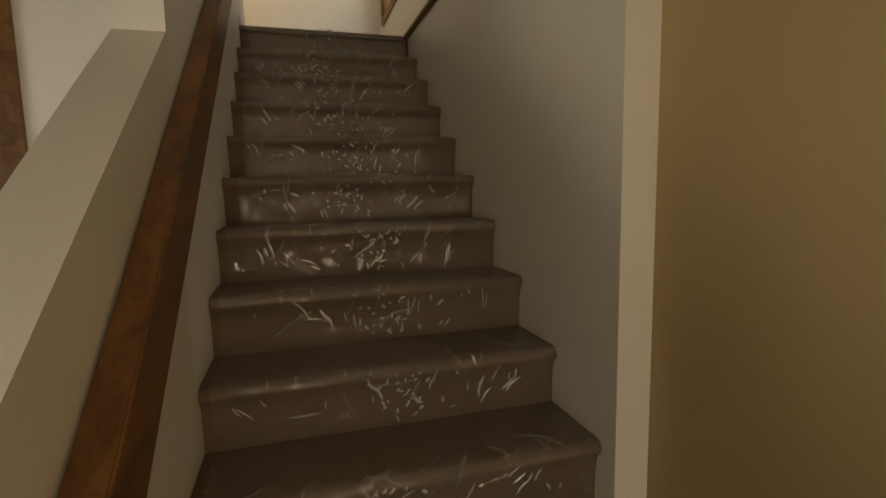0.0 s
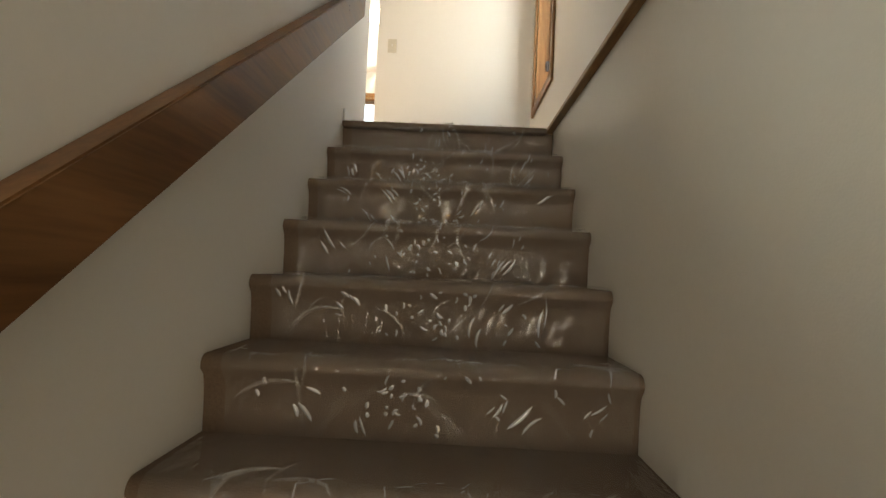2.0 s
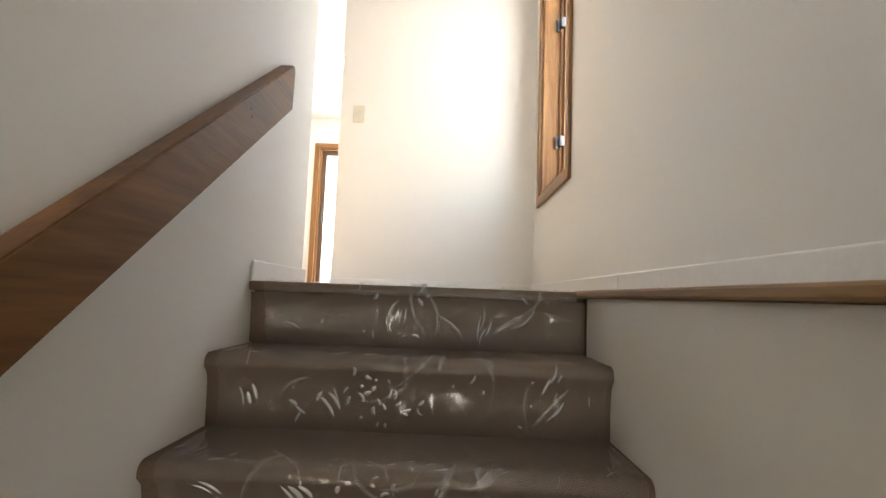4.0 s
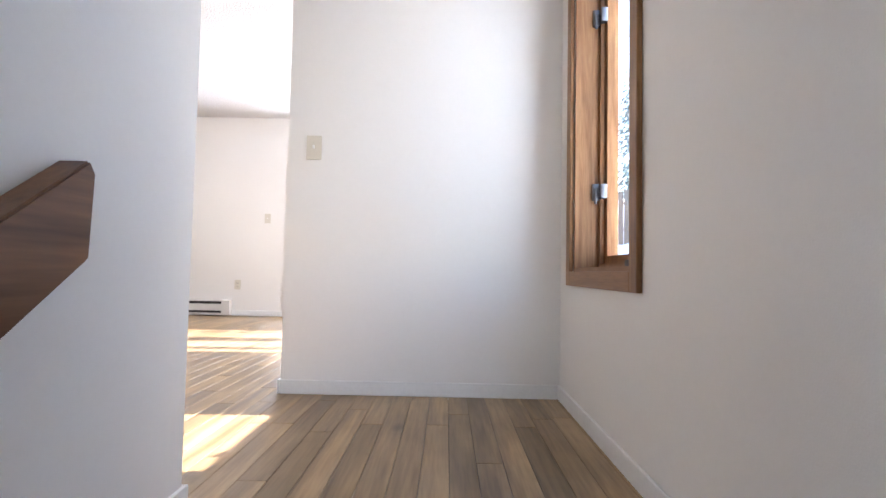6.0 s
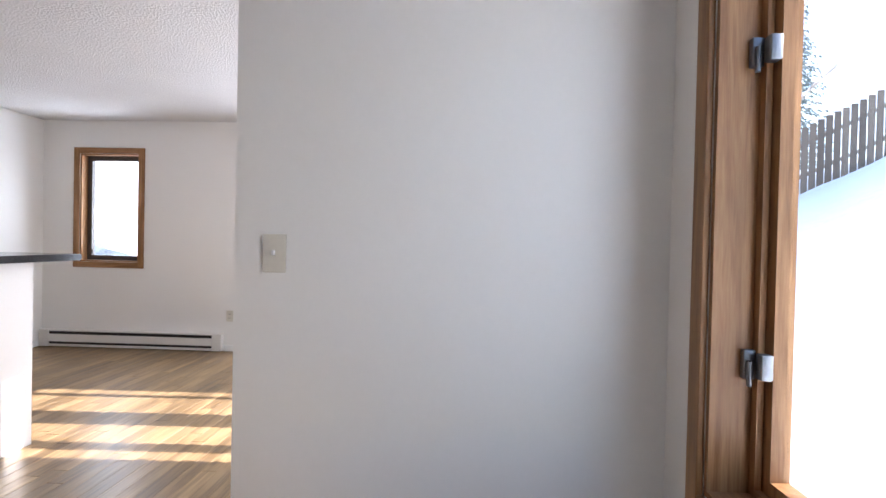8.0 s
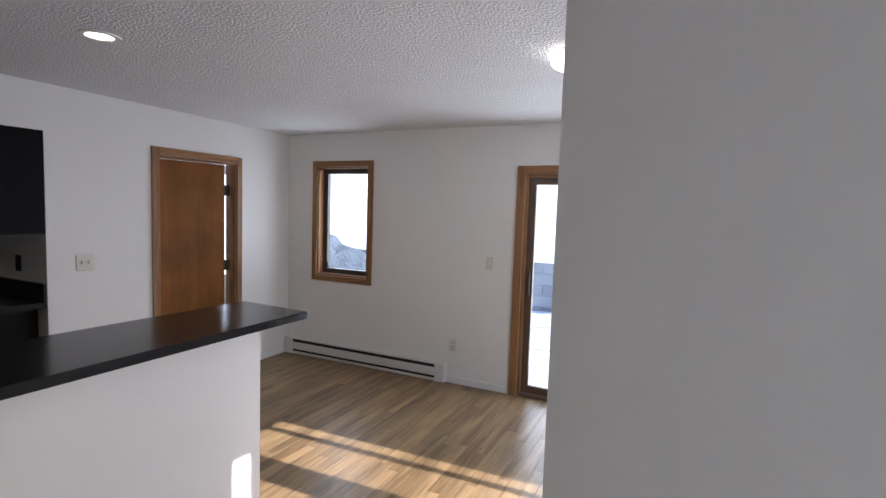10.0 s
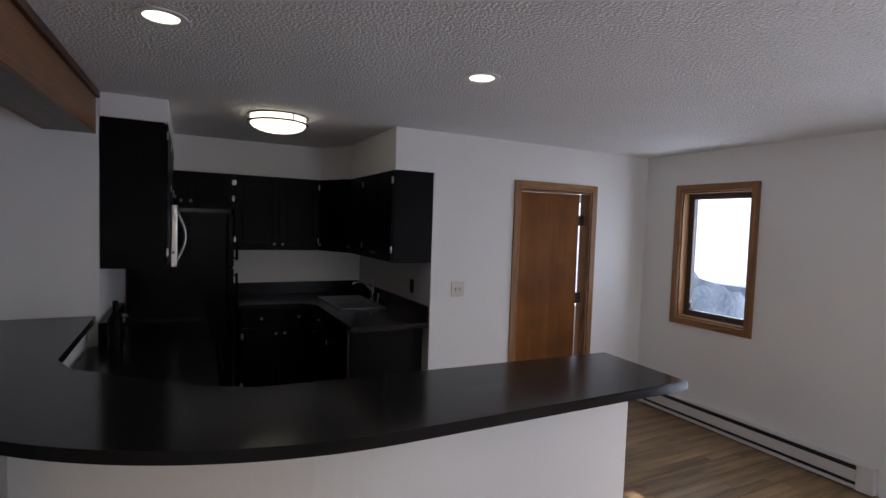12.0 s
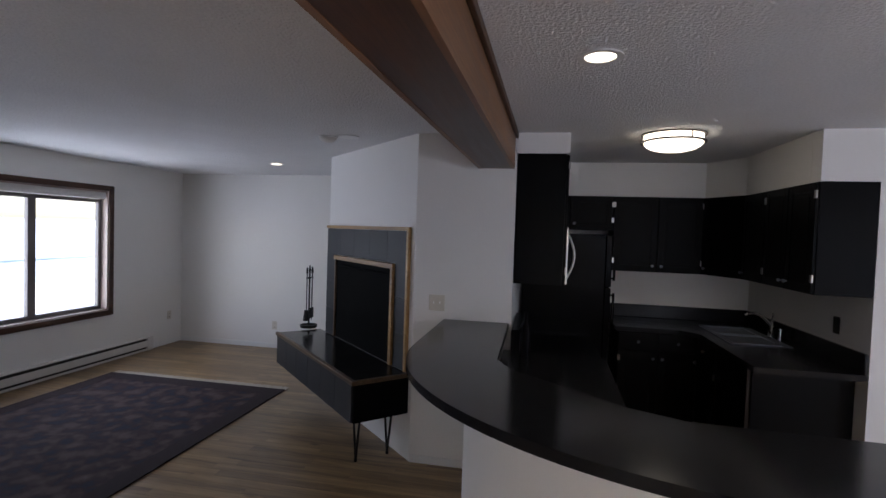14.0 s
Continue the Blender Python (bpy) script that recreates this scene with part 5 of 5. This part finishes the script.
def ground_sheet():
    hx0, hx1, hy0, hy1 = XW - 0.17, XE + 0.17, -5.75, YN + 0.17
    def axis(lo, hi, edges):
        out = set(edges)
        v = -14.0
        while v < 18:
            out.add(round(v, 3))
            v += 0.4
        for d in (22, 30, 45, 70, 120, 250, 600, 1500):
            out.add(float(d)); out.add(float(-d))
        return sorted(v for v in out if not any(0 < abs(v - e) < 0.15 for e in edges))
    xs, ys = axis(0, 0, (hx0, hx1)), axis(0, 0, (hy0, hy1))
    verts = [(x, y, ground_z(x, y)) for y in ys for x in xs]
    faces = []
    for j in range(len(ys) - 1):
        for i in range(len(xs) - 1):
            cx, cy = (xs[i] + xs[i + 1]) / 2, (ys[j] + ys[j + 1]) / 2
            if hx0 < cx < hx1 and hy0 < cy < hy1:
                continue
            a = j * len(xs) + i
            faces.append((a, a + 1, a + len(xs) + 1, a + len(xs)))
    me = bpy.data.meshes.new("ground")
    me.from_pydata(verts, [], faces)
    me.materials.append(M_SNOW)
    for p in me.polygons:
        p.use_smooth = True
    tagged(new("ground", me), "deep bright snow covering the sloping yard", "ground", "", "structure")


ground_sheet()

# block retaining wall behind the patio
rw = thing("retaining_wall", "grey concrete block retaining wall half buried in snow", "retaining wall", (0, 10.0, 0))
blk = mesh_of("block", boxes((-0.198, 0.198, -0.1, 0.1, 0, 0.196), bevel=0.004), M_BLOCK)
for r in range(5):
    for i in range(26):
        ob = new("block", blk)
        ob.parent = rw
        ob.location = (-6.4 + i * 0.4 + (0.2 if r % 2 else 0), 0.01 * r, -0.22 + r * 0.2)
def snow_lump(name, x, y, z, rx, ry, rz, seed):
    bm = bmesh.new()
    bmesh.ops.create_icosphere(bm, subdivisions=4, radius=1.0)
    for v in bm.verts:
        d = 1 + 0.35 * noise.noise(v.co * 1.6 + Vector((seed, 0, 0))) + 0.1 * noise.noise(v.co * 5 + Vector((0, seed, 0)))
        v.co = Vector((x + v.co.x * rx * d, y + v.co.y * ry * d, z + v.co.z * rz * d))
    single(name, bm, M_SNOW, "rounded heap of snow against the block wall", "snow heap", "snow heaps", True)


snow_lump("snow_heap", -1.1, 9.6, -0.2, 0.8, 0.6, 0.55, 1.0)
snow_lump("snow_heap", 0.7, 9.3, -0.25, 1.1, 0.7, 0.50, 4.0)
snow_lump("snow_heap", -0.75, 9.95, 0.74, 0.24, 0.2, 0.14, 9.0)
snow_lump("snow_heap", 2.3, 10.0, 0.76, 0.9, 0.3, 0.14, 13.0)
pr = thing("pipe_rail", "thin grey metal pipe rail standing in the snow", "railing", (-1.52, 8.3, -0.08))
part("post", cyl(bmesh.new(), (0, 0, -0.1), (0, 0, 0.78), 0.025), M_PEWTER, pr, "", True)
part("post", cyl(bmesh.new(), (0.02, 0.5, -0.1), (0.02, 0.5, 0.78), 0.025), M_PEWTER, pr, "", True)
part("crossbar", cyl(bmesh.new(), (0, 0, 0.78), (0.02, 0.5, 0.78), 0.025), M_PEWTER, pr, "", True)
for x, y, s in ((-1.2, 7.4, 0.12), (0.1, 8.0, 0.14), (0.15, 7.2, 0.10), (-0.2, 6.9, 0.08)):
    bm = bmesh.new()
    bmesh.ops.create_icosphere(bm, subdivisions=2, radius=1.0)
    g = ground_z(x, y)
    for v in bm.verts:
        d = 1 + 0.4 * noise.noise(v.co * 2 + Vector((x * 9, 0, 0)))
        v.co = Vector((x + v.co.x * s * 1.6 * d, y + v.co.y * s * d, g + 0.02 + v.co.z * s * 0.5 * d))
    single("rock", bm, M_BLOCK, "grey rock poking out of the snow", "rock", "rocks in the snow", True)

# Mound outside the narrow window, coloured blue-grey to look shaded.
bm = bmesh.new()
bmesh.ops.create_icosphere(bm, subdivisions=4, radius=1.0)
for v in bm.verts:
    d = 1 + 0.4 * noise.noise(v.co * 1.5 + Vector((21, 0, 0))) + 0.12 * noise.noise(v.co * 5 + Vector((3, 0, 0)))
    v.co = Vector((-5.9 + v.co.x * 1.3 * d, 8.6 + v.co.y * 0.8 * d, -0.1 + v.co.z * 1.12 * d))
single("boulder", bm, M_MOUND_SHADE, "large mound outside the window, shade put into its blue-grey colour", "boulder", "", True)

bm = bmesh.new()
prev = None
for i in range(13):
    f = i / 12
    x, y = -1.46 + 0.40 * f, 6.18 - 0.36 * f + 0.05 * math.sin(f * 3)
    p = Vector((x, y, ground_z(x, y) + 0.02))
    if prev is not None:
        cyl(bm, prev, p, 0.006, seg=6)
    prev = p
single("cord", bm, M_DARK, "thin dark cord lying on the snow by the door", "cord")

# slatted fence on the slope
fe = thing("slat_fence", "weathered dark wooden slat fence on the snowy slope", "fence", (5.7, 9.5, 0))
slat = mesh_of("slat", boxes((-0.05, 0.05, -0.012, 0.012, -0.3, 1.15), bevel=0.004), M_FENCE)
fd = Vector((0.93, -0.36))
for i in range(58):
    s = -3.2 + i * 0.115
    ob = new("slat", slat)
    ob.parent = fe
    x, y = fd.x * s, fd.y * s
    ob.matrix_basis = pose(x, y, ground_z(5.7 + x, 9.5 + y), 0, 0, -21)
for z in (0.3, 0.85):
    bm = bmesh.new()
    for i in range(22):
        s0, s1 = -3.2 + i * 0.3, -2.9 + i * 0.3
        p, q = (Vector((fd.x * s, fd.y * s + 0.03, ground_z(5.7 + fd.x * s, 9.5 + fd.y * s) + z)) for s in (s0, s1))
        cyl(bm, p, q, 0.035, seg=6)
    part("fence_rail", bm, M_FENCE, fe)


def bare_tree(name, label, x, y, h, seed):
    rng = random.Random(seed)
    t = thing(name, label, "tree", (x, y, ground_z(x, y) - 0.1))
    def limb(bm, p, d, r, n, depth):
        for i in range(n):
            d = (d + Vector((rng.uniform(-.25, .25), rng.uniform(-.25, .25), rng.uniform(-.05, .15)))).normalized()
            q = p + d * (h / 9) * (0.62 ** depth) * 1.2
            cyl(bm, p, q, r, r * 0.84, 7)
            p, r = q, r * 0.84
            if depth < 3 and i > 0:
                for _ in range(2 if depth else 1 + (i % 2)):
                    a = rng.uniform(0, 6.28)
                    limb(twigs, p, (d * 0.6 + Vector((math.cos(a), math.sin(a), rng.uniform(0, .5)))).normalized(), r * 0.5, 4 - depth, depth + 1)
    trunk, twigs = bmesh.new(), bmesh.new()
    limb(trunk, Vector((0, 0, 0)), Vector((0.12, 0, 1)).normalized(), 0.055, 7, 0)
    part("trunk", trunk, M_BARK, t, "", True)
    part("branches", twigs, M_BARK, t, "bare snowy twigs", True)


bare_tree("bare_tree", "small crooked bare tree in the snow", 4.75, 7.55, 4.4, 3)


def spruce(x, y, h, seed):
    rng = random.Random(seed)
    t = thing("spruce_tree", "spruce tree behind the fence, paled with white for outdoor glare", "tree", (x, y, ground_z(x, y) - 0.2), "spruce trees")
    part("trunk", cyl(bmesh.new(), (0, 0, 0), (0, 0, h * 0.97), h * 0.022, 0.02, 9), M_BARK, t, "", True)
    verts, faces = [], []
    z = h * 0.07
    while z < h * 0.98:
        reach = 0.24 * (h - z) * rng.uniform(0.75, 1.1) + 0.1
        for k in range(9):
            a = rng.uniform(0, 6.28)
            for s in range(7):
                f0 = (s + 0.6) / 7
                rad = reach * f0
                px, py, pz = rad * math.cos(a), rad * math.sin(a), z - 0.28 * rad + rng.uniform(-.04, .04)
                w = 0.10 + 0.14 * (1 - f0)
                b = a + rng.uniform(-1.2, 1.2)
                dx, dy = math.cos(b) * w * 1.6, math.sin(b) * w * 1.6
                i0 = len(verts)
                verts += [(px - dy * .4, py + dx * .4, pz), (px + dy * .4, py - dx * .4, pz), (px + dx + dy * .1, py + dy - dx * .1, pz - 0.10 - rng.random() * .08), (px + dx * .6, py + dy * .6, pz + 0.05)]
                faces += [(i0, i0 + 1, i0 + 2), (i0, i0 + 2, i0 + 3), (i0 + 1, i0 + 3, i0 + 2)]
        z += 0.16 + 0.012 * h * rng.random()
    me = bpy.data.meshes.new("crown")
    me.from_pydata(verts, [], faces)
    me.materials.append(M_NEEDLE)
    c = new("crown", me)
    c.parent = t
    # White flecks pale the crown to stand in for overexposed daylight.
    me2 = bpy.data.meshes.new("branch_paling")
    sv, sf = [], []
    for i in range(0, len(verts) - 3, 4):
        if rng.random() < 0.65:
            k = len(sv)
            sv += [(a, b, q + 0.03) for a, b, q in verts[i:i + 3]]
            sf.append((k, k + 1, k + 2))
    me2.from_pydata(sv, [], sf)
    me2.materials.append(M_SNOW)
    c2 = new("branch_paling", me2)
    c2.parent = t


for sx, sy, sh, sd in ((10.5, 23.0, 13, 1), (15.0, 25.0, 15, 2), (13.0, 29.0, 17, 3), (18.5, 29.5, 16, 4), (-9.0, -22.0, 9, 6), (-3.5, -26.0, 10, 7)):
    spruce(sx, sy, sh, sd)

# ---- floor boards ----
BW, BL = 0.083, 1.15
near, far = [], []
rngf = random.Random(11)
row = 0
x = XW
while x < XE - 0.005:
    y = -4.1 - rngf.uniform(0, BL)
    x1 = min(x + BW, XE)
    while y < YN:
        ln_ = rngf.choice((0.62, 0.85, 1.15, 1.4))
        y0, y1 = max(y, YS), min(y + ln_, YN)
        y += ln_
        if x1 > -0.11 and y1 <= 0.062:
            continue
        if x1 > -0.11:
            y0 = max(y0, 0.062 if x > -0.02 else 0.0)
        if y1 - y0 < 0.03:
            continue
        (near if (x > -2.9 and 0.0 <= y0 < 4.9) else far).append((x, x1, y0, y1))
    x = x1
near.sort(key=lambda b: abs((b[0] + b[1]) / 2 + 0.7) + 0.6 * abs((b[2] + b[3]) / 2 - 2.6))
far += near[300:]
floor = tagged(thing("floor", "narrow brown oak strip floor boards running down the room", "floor"), kind="structure")
shared = {}
def board_mesh(w, l):
    key = (round(w, 3), round(l, 3))
    if key not in shared:
        bm = boxes((-w / 2 + 0.0008, w / 2 - 0.0008, -l / 2 + 0.0008, l / 2 - 0.0008, -0.015, 0.0), bevel=0.0)
        es = [e for e in bm.edges if all(abs(v.co.z) < 1e-6 for v in e.verts)]
        bmesh.ops.bevel(bm, geom=es, offset=0.0009, segments=1, affect="EDGES")
        shared[key] = mesh_of("floor_board", bm, M_FLOOR)
    return shared[key]
for x0, x1, y0, y1 in near[:300]:
    ob = new("floor_board", board_mesh(x1 - x0, y1 - y0))
    ob.parent = floor
    ob.location = ((x0 + x1) / 2, (y0 + y1) / 2, 0)
verts, faces = [], []
for x0, x1, y0, y1 in far:
    i = len(verts)
    g = 0.0006
    verts += [(a, b, c) for c in (-0.015, 0.0) for a, b in ((x0 + g, y0 + g), (x1 - g, y0 + g), (x1 - g, y1 - g), (x0 + g, y1 - g))]
    faces += [(i + 4, i + 5, i + 6, i + 7), (i, i + 1, i + 5, i + 4), (i + 1, i + 2, i + 6, i + 5), (i + 2, i + 3, i + 7, i + 6), (i + 3, i, i + 4, i + 7)]
me = bpy.data.meshes.new("far_boards")
me.from_pydata(verts, [], faces)
me.materials.append(M_FLOOR_J)
fb = tagged(new("far_boards", me), kind="stuff")
fb.parent = floor
